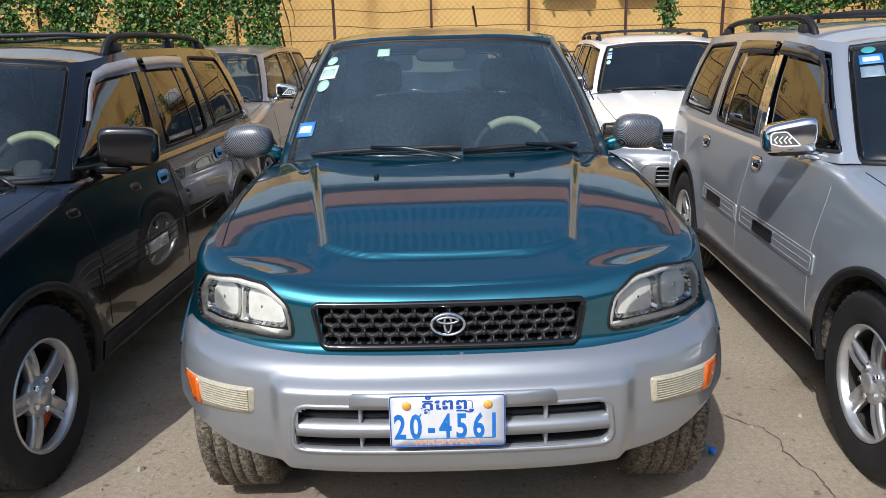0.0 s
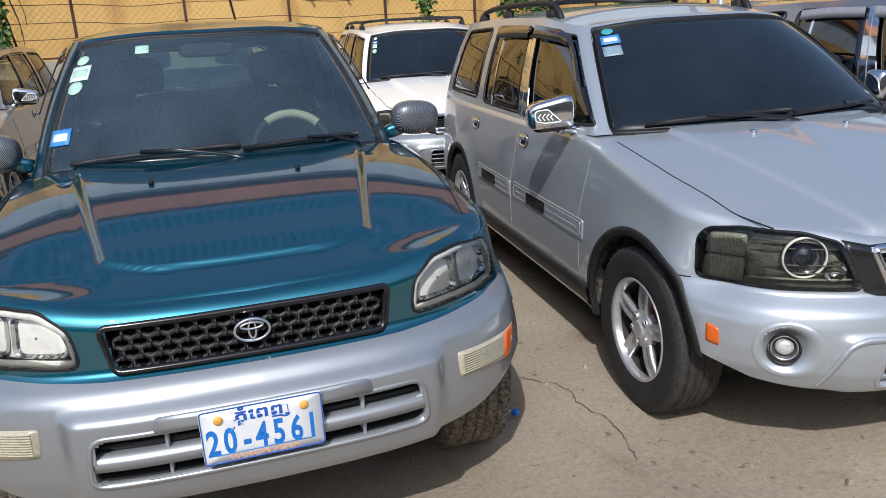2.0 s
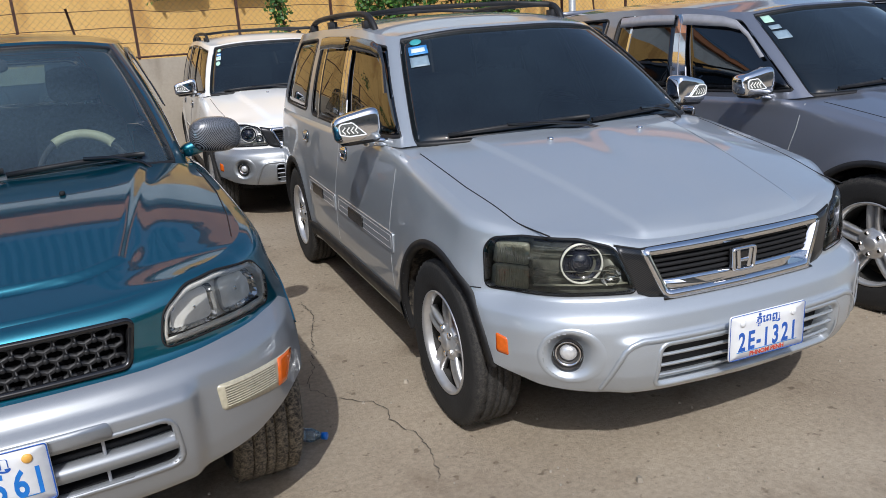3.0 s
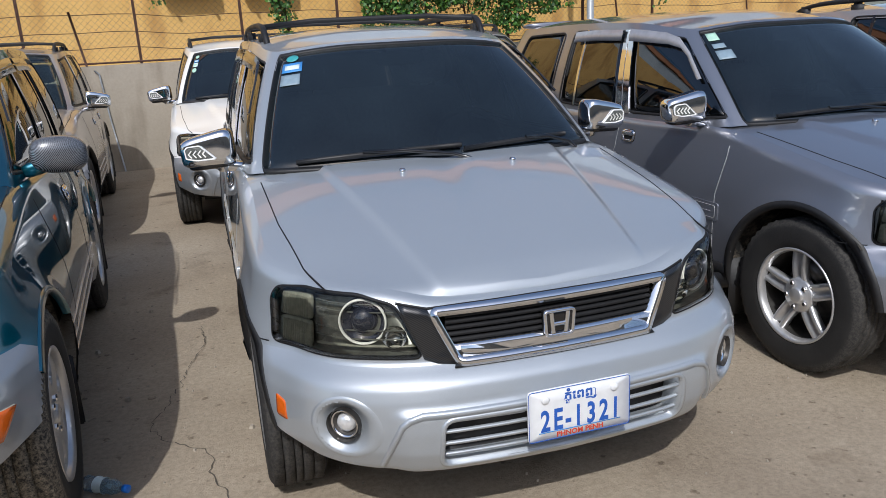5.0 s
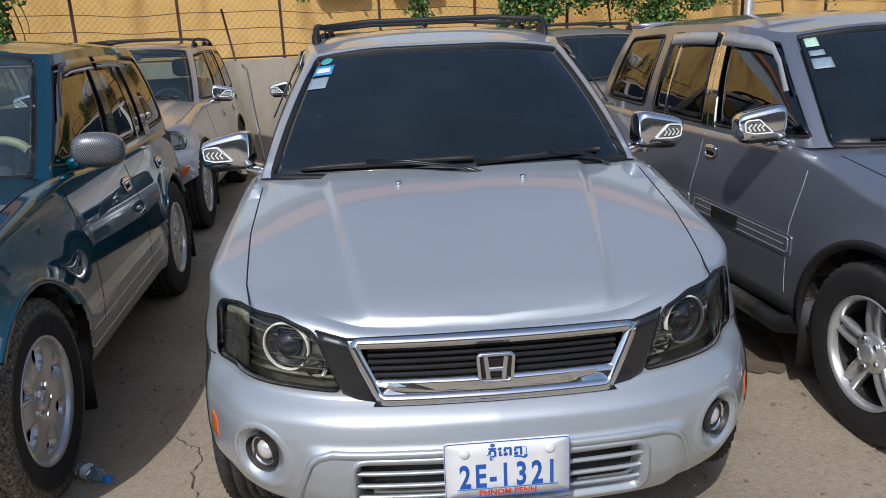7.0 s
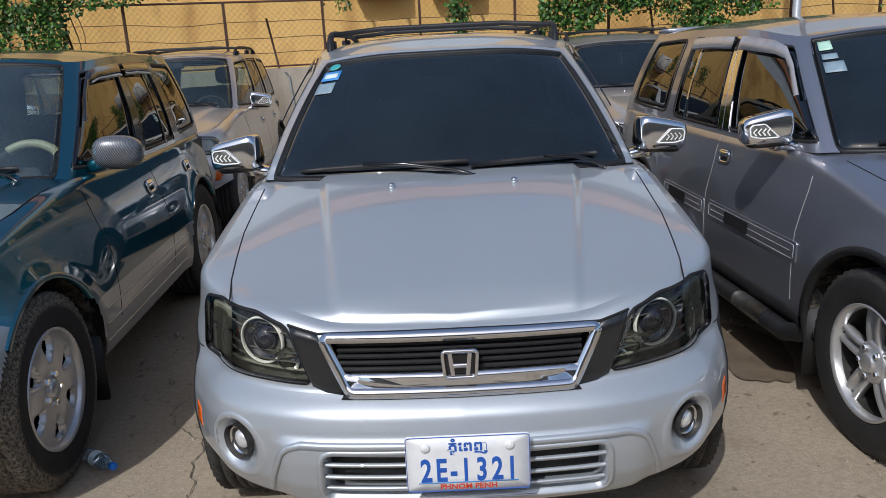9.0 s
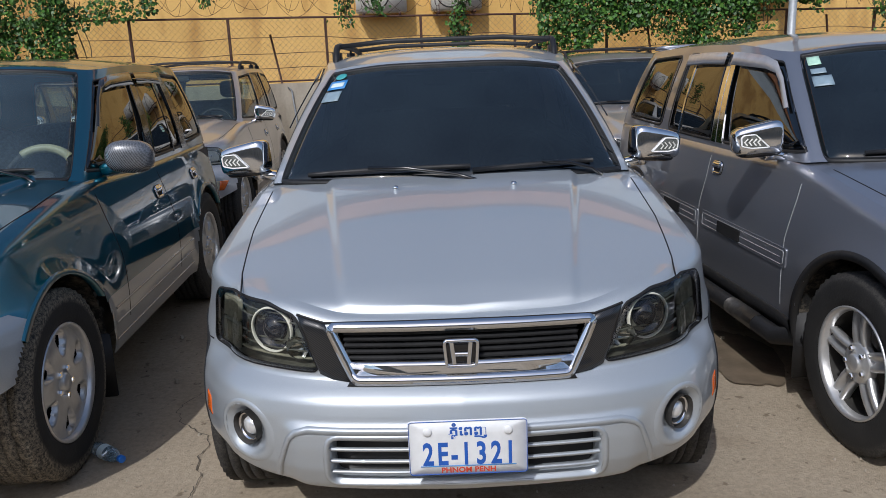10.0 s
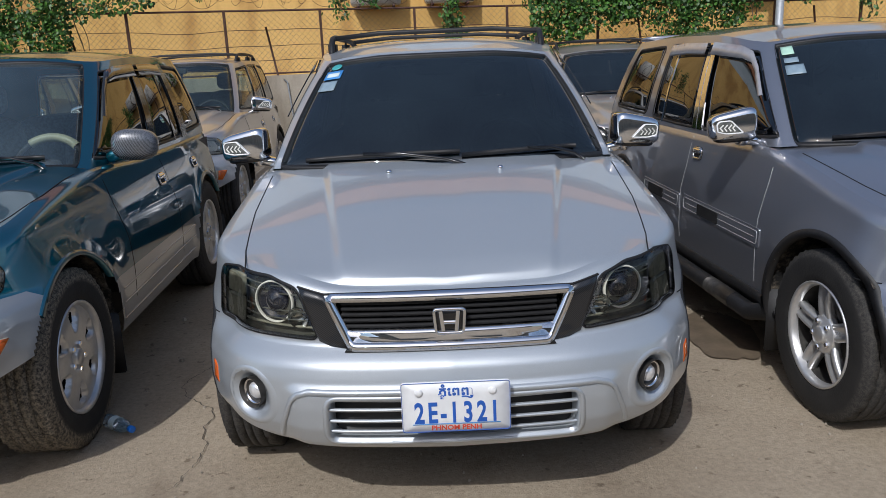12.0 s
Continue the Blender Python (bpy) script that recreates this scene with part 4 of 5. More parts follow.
def car_thing(name, label, spec, style, m, group):
    """A parked car with all its parts."""
    car = new(name)
    car.empty_display_size = 0.2
    tagged(car, label, "car", group)
    car.matrix_basis = m
    paint = M[style["paint"]]
    lowpaint = M[style.get("low", style["paint"])]
    sh = Shell(dict(spec, paint=paint, fine=style.get("fine", 60)))
    c = sh.c
    rav = style["front"] == "rav"
    S = sh.lower
    if rav:
        light = [(0.455, 0.778), (0.62, 0.783), (0.95, 0.770), (0.99, 0.845), (0.92, 0.908), (0.70, 0.928), (0.565, 0.919), (0.478, 0.873)]
        grille = [(-0.366, 0.759), (0.358, 0.759), (0.386, 0.873), (-0.396, 0.873)]
        intake = [(-0.430, 0.503), (0.424, 0.503), (0.410, 0.626), (-0.416, 0.626)]
        split = [(0, 0.740), (0.4, 0.742), (0.65, 0.750), (1.04, 0.752), (1.3, 0.58), (3.55, 0.58), (4.2, 0.70), (6, 0.70)]
    else:
        light = [(0.43, 0.666), (0.61, 0.668), (0.96, 0.662), (1.045, 0.664), (1.06, 0.80), (1.03, 0.838), (0.90, 0.852), (0.645, 0.849), (0.515, 0.82)]
        grille = [(-0.318, 0.644), (0.322, 0.644), (0.404, 0.797), (-0.396, 0.797)]
        intake = [(-0.392, 0.352), (0.396, 0.352), (0.386, 0.502), (-0.382, 0.502)]
        split = [(0, 0.642), (1.1, 0.642), (1.35, 0.42), (3.7, 0.42), (4.5, 0.66), (6.5, 0.66)]
    light, grille, intake = rounded(light, 0.03), rounded(grille, 0.02), rounded(intake, 0.03)
    z_split = lambda u: float(np.interp(u, *zip(*split)))
    part("body", *body_lots(sh, z_split, sh.z_top, [light, grille]), paint, car)
    fog_hole = [] if rav else [[(0.676 + 0.100 * math.cos(a), 0.474 + 0.086 * math.sin(a)) for a in np.linspace(0, 2 * math.pi, 24, endpoint=False)]]
    part("bumper", *body_lots(sh, sh.z_low, z_split, [intake] + fog_hole), lowpaint, car, style.get("low_label", ""))
    edge = [(-p[0], p[1], p[2]) for p in sh.edge[::-1]] + [tuple(p) for p in sh.edge[1:]]
    part("bonnet", *fan_top(edge, (0, sh.edge[-1][1]), sh.hood_z, 150 if style.get("fine") else 30), paint, car)
    screen = rounded([(-3.02, 0.02), (-1, 0.015), (0, 0.012), (1, 0.015), (3.02, 0.02), (2.98, 0.95), (1, 0.955), (-1, 0.955), (-2.98, 0.95)], 0.10)
    wins = [[(3.52, 0.09), (4.93, 0.07), (4.94, 0.90), (3.70, 0.87)], [(5.07, 0.07), (5.93, 0.08), (5.90, 0.90), (5.06, 0.90)], [(6.10, 0.10), (6.95, 0.12), (6.90, 0.88), (6.08, 0.89)], [(8.5, 0.12), (10.5, 0.1), (10.5, 0.9), (8.5, 0.88)]]
    part("cabin_frame", *cabin_lots(sh, [screen] + wins), paint, car)
    ledge_v, ledge_f = [], []
    for k, q in enumerate(np.linspace(1.9, 7.4, 60)):
        a = sh.upper(q, 0.0)
        b = sh.lower(sh.u_at(a.y), sh.z_top(sh.u_at(a.y)))
        ledge_v += [(a.x - 0.02, a.y + 0.01, a.z - 0.004), (max(b.x, a.x), b.y, b.z - 0.002)]
        if k:
            ledge_f.append((2 * k - 2, 2 * k - 1, 2 * k + 1, 2 * k))
    pair("waist_ledge", (ledge_v, ledge_f), paint, car)
    n = sh.n_marks - 1
    redge = [tuple(sh.upper(q, 1.0)) for q in np.linspace(-n, n, 120)]
    ys = [p[1] for p in redge]
    half = [(p[1], p[0], p[2]) for p in redge if p[0] >= 0]
    half.sort()

    def roof_z(x, y):
        k = min(1.0, max(abs(x) / max(1e-3, np.interp(y, [h[0] for h in half], [h[1] for h in half])), 0))
        ze = np.interp(y, [h[0] for h in half], [h[2] for h in half])
        ends = min(1, (y - half[0][0]) / 0.35, (half[-1][0] - y) / 0.25)
        return float(ze + c["crown"] * (1 - k ** 2.6) * max(0, ends) ** 0.6)

    part("roof", *fan_top(redge, (0, sum(ys) / len(ys)), roof_z, 22), paint, car)
    part("windscreen", *patch(sh.upper, screen, -0.004, 0.004, 8, 0.004, 0.09), M[style["screen"]], car, style.get("screen_label", "dark-tinted windscreen"))
    part("windscreen_seal", *strip(sh.upper, screen, 0.010, 0.016, 0.001, 0.012, True, 0.08), M["trim"], car)
    rear = rounded([(8.5, 0.12), (11.5, 0.1), (11.5, 0.9), (8.5, 0.88)], 0.1)
    rw = lambda a, b, off=0.0: sh.upper(a, b, off) if a <= n else (lambda p: Vector((-p.x, p.y, p.z)))(sh.upper(2 * n - a, b, off))
    part("rear_window", *patch(rw, rear, -0.004, 0.0, 4, 0.004, 0.1), M[style.get("rear", "side_glass")], car)
    part("rear_window_seal", *strip(rw, rear, 0.012, 0.06, 0.003, 0.012, True, 0.08), M["trim"], car)
    side_windows(car, sh, style.get("side", "side_glass"), style.get("visor"), style.get("chrome_pillar", False), rav)
    interior(car, sh, 1, style.get("wheel_wrap"))
    add_wheels(car, sh, style["wheels"], style.get("tyres", (M["tyre"], M["tyre"])), style.get("steer", 0.0))
    for yw in c["axles"]:
        path = [(sh.u_at(yw) + (c["arch"] - 0.012) * math.cos(a), c["tyre"] + (c["arch"] - 0.012) * math.sin(a)) for a in (np.linspace(0.62, math.pi - 0.72, 40) if rav else np.linspace(-0.20, math.pi - (0.12 if yw < 2 else -0.2), 40))]
        pair("arch_trim", strip(S, path, 0.0, 0.022 if rav else 0.034, 0.004, 0.03, False, 0.05), M[style.get("arch", "trim")], car)
    door_mirror(car, sh, style["mirror"], style["mirror_kind"])
    wiper(car, sh, 2.2, 0.25)
    wiper(car, sh, 0.35, -2.1)
    shut_lines(car, sh, (c["base"][4][1] - 0.14, c["base"][5][1] + 0.02), [(0.70, 0.42), (0.725, 0.6), (0.74, 0.85), (0.73, 1.2)] if rav else [(0.655, 0.25), (0.692, 0.42), (0.728, 0.75), (0.745, 1.18)], style.get("seam", "gap"))
    u0, u1, u2 = sh.u_at(c["axles"][0]) + c["arch"] + 0.06, sh.u_at(c["base"][5][1] + 0.02), sh.u_at(c["axles"][1]) - c["arch"] - 0.02
    for y in (c["base"][5][1] - 0.12, c["base"][6][1] - 0.05):
        u = sh.u_at(y)
        z = 0.90 if rav else 0.935
        cup = patch(S, rounded([(u - 0.062, z - 0.036), (u + 0.062, z - 0.036), (u + 0.062, z + 0.036), (u - 0.062, z + 0.036)], 0.034), 0.004, 0.0, 3)
        rim = strip(S, rounded([(u - 0.058, z - 0.032), (u + 0.058, z - 0.032), (u + 0.058, z + 0.032), (u - 0.058, z + 0.032)], 0.030), 0.010, 0.002, 0.009, 0.008)
        lever = patch(S, rounded([(u - 0.060, z + 0.002), (u + 0.060, z + 0.002), (u + 0.060, z + 0.026), (u - 0.060, z + 0.026)], 0.012), 0.012, 0.004, 3, 0.008)
        for mir in (lambda lot: lot, mirror_x):
            h = part("door_handle", *mir(lever), M[style.get("handle", "chrome")], car, style.get("handle_label", "chrome door handle"))
            part("handle_rim", *mir(rim), M[style.get("handle", "chrome")], h)
            part("handle_recess", *mir(cup), M["gap"], h)
    if not rav:
        sill = strip(S, [(u0 - 0.05, 0.33), (u2 + 0.02, 0.33)], 0.055, 0.03, 0.012, 0.03, False)
        pair("sill", sill, M["trim"], car)
        for a, b in ((u0 + 0.03, u1 - 0.03), (u1 + 0.03, u2 - 0.05)):
            mid = a + (b - a) * 0.62
            for mir in (lambda lot: lot, mirror_x):
                mould = part("side_moulding", *mir(patch(S, rounded([(a, 0.588), (b, 0.598), (b, 0.690), (a, 0.680)], 0.015), 0.005, 0.0, 2)), M[style.get("moulding", style["paint"])], car, "", False)
                # with a pale seam, these lines are painted highlights of the groove edges
                part("moulding_groove", *mir(strip(S, rounded([(a + 0.02, 0.604), (b - 0.02, 0.612), (b - 0.02, 0.674), (a + 0.02, 0.666)], 0.012), 0.0012, 0.0012, 0.0065, 0.002, True)), M[style.get("seam", "gap")], mould)
                part("moulding_rib", *mir(strip(S, [(a + 0.05, 0.635), (b - 0.05, 0.643)], 0.001, 0.001, 0.0068, 0.002, False)), M[style.get("seam", "gap")], mould)
                part("moulding_badge", *mir(patch(S, rounded([(mid - 0.13, 0.608), (mid + 0.13, 0.611), (mid + 0.13, 0.669), (mid - 0.13, 0.666)], 0.008), 0.011, 0.0, 2)), M[style.get("badge", "chrome")], mould, "", False)
    else:
        for z in (0.36, 0.44, 0.51):
            pair("sill_groove", strip(S, [(u0 + 0.02, z), (u2 - 0.02, z + 0.015)], 0.004, 0.004, 0.004, 0.004, False), M["bumper_grey"], car)
    flap = [box(s * (c["face"] - 0.1) - 0.10, s * (c["face"] - 0.1) + 0.10, yw + c["arch"] - 0.015, yw + c["arch"], 0.12, 0.42, 0.006) for yw in c["axles"] for s in (-1, 1)]
    for f in flap if style.get("flaps", True) else ():
        part("mud_flap", *f, M["trim"], car)
    style["fit"](car, sh, style, light, grille, intake)
    stickers(car, sh, style.get("stickers", ()))
    if style.get("steps"):
        for side in (-1, 1):
            x = side * 0.90
            bar = part("side_step", *tube([(x * 0.9, c["axles"][0] + 0.42, 0.30), (x, c["axles"][0] + 0.50, 0.285), (x, c["axles"][1] - 0.55, 0.285), (x * 0.9, c["axles"][1] - 0.45, 0.30)], 0.042, 12), M["trim"], car, "black tubular side step")
            part("step_ring", *tube([(x, c["axles"][0] + 0.66, 0.285), (x, c["axles"][0] + 0.95, 0.285)], 0.0435, 12), M["disc"], bar)
        a = sh.upper(10, 1.0)
        part("roof_spoiler", *moved(superball(0.56, 0.10, 0.022, 0.5), pose(0, a.y - 0.02, a.z + 0.04, -4)), paint, car)
    if style.get("rack"):
        roof_rack(car, sh)
    return car, sh


def dish(S, u0, z0, wide, u1, z1, n=40):
    """A smooth dish pressed into the surface S, drifting from its rim's middle to its bottom's middle."""
    rows = ((0.102, -0.0010), (0.097, 0.0022), (0.088, 0.0020), (0.081, -0.003), (0.073, -0.011), (0.064, -0.022), (0.054, -0.033), (0.043, -0.040))
    verts = []
    for k, (r, off) in enumerate(rows):
        d = k / (len(rows) - 1)
        w = wide + (1 - wide) * d
        verts += [S(u0 + (u1 - u0) * d + r * w * math.cos(a), z0 + (z1 - z0) * d + r * math.sin(a), off) for a in np.linspace(0, 2 * math.pi, n, endpoint=False)]
    return verts, [(k * n + i, k * n + (i + 1) % n, (k + 1) * n + (i + 1) % n, (k + 1) * n + i) for k in range(len(rows) - 1) for i in range(n)]


def crv_front(car, sh, style, light, grille, intake):
    S = sh.lower
    for s in (1, -1):
        mir = (lambda lot: lot) if s == 1 else mirror_x
        smoked = style["lamps"] == "smoked"
        lamp = part("headlight", *mir(patch(S, light, -0.045, 0, 4, 0.0)), M["smoked" if smoked else "reflector"], car, "smoked headlight with a ring round its projector" if smoked else "clear headlight")
        part("bucket_wall", *mir(strip(S, light, 0.0, 0.004, 0.002, 0.05, True)), M["smoked"], lamp)
        at = S(0.635, 0.765, -0.022)
        turn = Matrix.Translation(at) @ pose(0, 0, 0, 90, 0, 22)
        part("projector", *mir(moved(join(lathe([(0.070, -0.024), (0.070, -0.006), (0.058, -0.010), (0.050, -0.020), (0.040, -0.022)], 36)), turn)), M["lens_dark"], lamp)
        part("halo_ring", *mir(moved(lathe([(0.071, -0.006), (0.071, 0.004), (0.068, 0.006), (0.0655, 0.004), (0.065, -0.004)], 40), turn)), M["halo"], lamp)
        part("projector_lens", *mir(moved(lathe([(0.043, -0.020), (0.039, -0.006), (0.026, 0.006), (0.0, 0.011)], 28), turn)), M["lens_dark"], lamp)
        ribs = [strip(S, [(0.90 + 0.010 * k, 0.665), (0.90 + 0.010 * k, 0.735)], 0.002, 0.002, -0.011, 0.006, False) for k in range(13)] + [strip(S, [(0.90 + 0.010 * k, 0.752), (0.90 + 0.010 * k, 0.815)], 0.002, 0.002, -0.011, 0.006, False) for k in range(13)]
        part("corner_lens", *mir(join(patch(S, rounded([(0.885, 0.658), (1.04, 0.655), (1.04, 0.742), (0.885, 0.742)], 0.015), -0.016, 0, 2), patch(S, rounded([(0.885, 0.748), (1.04, 0.748), (1.03, 0.822), (0.885, 0.825)], 0.015), -0.016, 0, 2), *ribs)), M["smoked_lens" if smoked else "ribbed"], lamp)
        part("bucket_line", *mir(strip(S, [(0.455, 0.690), (0.70, 0.690), (0.86, 0.682)], 0.0022, 0.0022, -0.024, 0.01, False)), M["smoked_lens"], lamp)
        part("shade_line", *mir(strip(S, [(0.52, 0.838), (0.66, 0.842), (0.86, 0.838)], 0.004, 0.004, -0.020, 0.01, False)), M["gap"], lamp)
        part("headlight_gap", *mir(strip(S, light, 0.003, 0.005, 0.0035, 0.015, True)), M["gap"], car)
        part("bucket_lines", *mir(join(*[strip(S, [(0.49, z), (0.86, z)], 0.0012, 0.0012, -0.022, 0.006, False) for z in (0.712, 0.738, 0.792, 0.816)])), M["smoked"], lamp)
        part("side_reflector", *mir(moved(lathe([(0.036, 0.0), (0.030, -0.014), (0.016, -0.024), (0.0, -0.027)], 24), Matrix.Translation(S(0.525, 0.722, -0.018)) @ pose(0, 0, 0, 90, 0, 18))), M["mirror_bowl"], lamp)
        part("headlight_lens", *mir(patch(S, light, 0.004, 0.004, 5)), M["smoke_glass" if smoked else "clear"], lamp)
        part("carbon_panel", *mir(patch(S, [(0.408, 0.803), (0.508, 0.822), (0.428, 0.660), (0.385, 0.646), (0.328, 0.640), (0.332, 0.652)], 0.004, 0, 4, 0.02)), M["carbon_dark"], car, "carbon-patterned panel beside the grille")
        fog = S(0.690, 0.477, 0.0)
        ft = Matrix.Translation(fog) @ (S(0.690, 0.477, 0.05) - fog).to_track_quat("Z", "Y").to_matrix().to_4x4()
        f = part("fog_lamp", *mir(moved(lathe([(0.052, -0.012), (0.050, -0.050), (0.046, -0.052), (0.044, -0.034), (0.038, -0.030), (0.034, -0.042), (0.0, -0.045)], 36), ft)), M["disc"], car, "recessed round fog lamp")
        part("fog_bezel", *mir(dish(S, 0.676, 0.474, 1.17, 0.690, 0.477)), M[style.get("low", style["paint"])], f)
        part("fog_ring", *mir(moved(lathe([(0.047, -0.040), (0.046, -0.026), (0.040, -0.024), (0.038, -0.036)], 36), ft)), M["chrome"], f)
        part("fog_lens", *mir(moved(lathe([(0.030, -0.042), (0.026, -0.030), (0.016, -0.024), (0, -0.022)], 28), ft)), M["reflector"], f)
        part("side_marker", *mir(patch(S, rounded([(0.900, 0.452), (0.948, 0.460), (0.953, 0.528), (0.906, 0.515)], 0.010), 0.0015, 0.001, 3)), M["amber"], car, "amber side marker")
    part("carbon_strip", *patch(S, [(-0.335, 0.632), (0.335, 0.632), (0.328, 0.644), (-0.328, 0.644)], 0.005, 0, 2, 0.02), M["carbon_dark"], car)
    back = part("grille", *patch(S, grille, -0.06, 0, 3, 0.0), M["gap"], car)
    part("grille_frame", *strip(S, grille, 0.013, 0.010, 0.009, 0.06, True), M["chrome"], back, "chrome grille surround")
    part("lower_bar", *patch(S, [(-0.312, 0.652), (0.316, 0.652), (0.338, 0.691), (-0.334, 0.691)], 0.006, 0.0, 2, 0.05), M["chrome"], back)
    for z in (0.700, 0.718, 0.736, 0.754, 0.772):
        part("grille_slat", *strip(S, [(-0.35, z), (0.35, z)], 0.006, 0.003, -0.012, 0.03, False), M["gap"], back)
    pair("bumper_seam", strip(S, [(1.17, 0.652), (1.06, 0.656)], 0.002, 0.002, 0.0015, 0.004, False), M["gap"], car)
    part("bonnet_lip_gap", *strip(S, [(-0.515, 0.826), (-0.41, 0.806), (0.41, 0.806), (0.515, 0.826)], 0.003, 0.003, 0.002, 0.006, False), M["gap"], car)
    e = S(0, 0.722, 0.0).y
    flat = lambda a, b, off=0.0: Vector((a, e - 0.012 - off, 0.722 + b))
    badge = part("emblem", *patch(flat, rounded([(-0.044, -0.040), (0.044, -0.040), (0.050, 0.040), (-0.050, 0.040)], 0.014), 0.004, 0, 2, 0.02), M["gloss_black"], back, "chrome emblem on a black ground")
    part("emblem_frame", *strip(flat, rounded([(-0.044, -0.040), (0.044, -0.040), (0.050, 0.040), (-0.050, 0.040)], 0.014), 0.006, 0.002, 0.010, 0.01), M["chrome"], badge)
    bars = [strip(flat, [(-0.020, -0.032), (-0.027, 0.033)], 0.0055, 0.0055, 0.010, 0.008, False), strip(flat, [(0.020, -0.032), (0.027, 0.033)], 0.0055, 0.0055, 0.010, 0.008, False), strip(flat, [(-0.022, -0.004), (0.022, -0.004)], 0.006, 0.006, 0.009, 0.008, False)]
    part("emblem_letter", *join(*bars), M["chrome"], badge)
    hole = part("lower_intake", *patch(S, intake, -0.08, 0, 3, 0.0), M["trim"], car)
    part("intake_wall", *strip(S, intake, 0.0, 0.014, 0.003, 0.085, True), M[style.get("low", style["paint"])], hole)
    for z in (0.386, 0.425, 0.464):
        part("intake_slat", *strip(S, [(-0.385, z), (0.385, z)], 0.0045, 0.0035, -0.012, 0.012, False), M[style.get("low", style["paint"])], hole)
    crease = [(-0.585, 0.35), (-0.51, 0.50), (-0.485, 0.522), (-0.444, 0.534), (0.444, 0.534), (0.485, 0.522), (0.51, 0.50), (0.585, 0.35)]
    part("bumper_crease", *strip(S, crease, 0.0, 0.016, 0.006, 0.012, False), M[style.get("low", style["paint"])], car)
    if style.get("plate"):
        plate(car, 0.008, -0.042, 0.492, style["plate"], 0.975)
    for x in (-0.22, 0.24):
        part("washer_jet", *moved(superball(0.012, 0.016, 0.01, 0.7, 10, 8), Matrix.Translation(sh.hood(x, 0.98, 0.006))), M["chrome"], car)


def rav_front(car, sh, style, light, grille, intake):
    S = sh.lower
    for s in (1, -1):
        mir = (lambda lot: lot) if s == 1 else mirror_x
        fluted = lambda u, z, off=0.0: S(u, z, off + 0.004 * math.sin(u * 230) * (0.6 + 0.4 * math.sin(z * 90)))
        lamp = part("headlight", *mir(patch(S, light, -0.03, 0, 4, 0.0)), M["lamp_white"], car, "clear headlight with a pale rim")
        part("bucket_wall", *mir(strip(S, light, 0.0, 0.004, 0.002, 0.035, True)), M["lamp_white"], lamp)
        inner = [(0.485, 0.800), (0.68, 0.800), (0.68, 0.905), (0.58, 0.902), (0.505, 0.868)], [(0.70, 0.800), (0.935, 0.792), (0.955, 0.845), (0.905, 0.893), (0.70, 0.908)]
        for poly in inner:
            part("reflector_bowl", *mir(patch(fluted, rounded(poly, 0.03), -0.016, -0.05, 12, 0.01, 0.014)), M["mirror_bowl"], lamp, "", False)
        part("lamp_bulb", *mir(join(*[moved(superball(0.016, 0.016, 0.016, 1, 12, 8), Matrix.Translation(S(u, 0.845, -0.045))) for u in (0.60, 0.82)])), M["chrome"], lamp)
        part("lamp_rim", *mir(strip(S, light, 0.016, 0.0, -0.004, 0.02, True)), M["lamp_white"], lamp)
        part("lamp_shade", *mir(strip(S, [(0.48, 0.797), (0.70, 0.796), (0.93, 0.789)], 0.003, 0.003, -0.012, 0.01, False)), M["gap"], lamp)
        part("headlight_lens", *mir(patch(S, light, 0.003, 0.006, 5)), M["clear"], lamp)
        part("headlight_gap", *mir(strip(S, light, 0.0, 0.006, 0.0025, 0.01, True)), M["gap"], car)
        ind = part("indicator", *mir(patch(S, rounded([(0.560, 0.578), (0.82, 0.549), (0.895, 0.632), (0.553, 0.655)], 0.014), 0.003, 0.0, 2)), M["ribbed"], car, "ribbed cream indicator with an amber end")
        part("lens_ribs", *mir(join(*[strip(S, [(0.575, z), (0.765, z - 0.012)], 0.0016, 0.0016, 0.0055, 0.004, False) for z in (0.586, 0.593, 0.600, 0.607, 0.614, 0.621, 0.628, 0.635, 0.642)])), M["ribbed"], ind)
        part("amber_end", *mir(patch(S, [(0.775, 0.556), (0.82, 0.552), (0.888, 0.630), (0.79, 0.637)], 0.006, 0.002, 3)), M["amber"], ind)
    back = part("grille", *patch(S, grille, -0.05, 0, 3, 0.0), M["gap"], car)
    part("grille_frame", *strip(S, grille, 0.006, 0.008, 0.006, 0.055, True), M["gloss_black"], back, "black honeycomb grille surround")
    cells, studs = [], []
    for row in range(4):
        for col in range(15):
            u, z = -0.341 + 0.048 * col + (0.024 if row % 2 else 0), 0.775 + 0.0262 * row
            if abs(u + 0.005) < 0.352:
                hexa = [(u + 0.025 * math.cos(a), z + 0.0170 * math.sin(a)) for a in [math.pi / 6 + k * math.pi / 3 for k in range(6)]]
                cells.append(strip(S, hexa, 0.0038, 0.0038, -0.004, 0.03, True, 0.05))
                if row < 3:
                    studs.append(moved(superball(0.007, 0.006, 0.007, 0.6, 8, 6), Matrix.Translation(S(u, z + 0.0170, 0.0))))
    part("honeycomb", *join(*cells), M["trim"], back)
    tagged(part("honeycomb_studs", *join(*studs), M["trim"], back), kind="stuff")
    e = S(0, 0.822, 0.0).y
    oval = lambda rx, rz, cz=0.0: [(-0.008 + rx * math.cos(a), cz + rz * math.sin(a)) for a in np.linspace(0, 2 * math.pi, 40, endpoint=False)]
    flat = lambda a, b, off=0.0: Vector((a, e - 0.010 - off, 0.822 + b))
    badge = part("emblem", *strip(flat, oval(0.048, 0.033), 0.006, 0.0, 0.008, 0.014), M["chrome"], back, "oval chrome emblem")
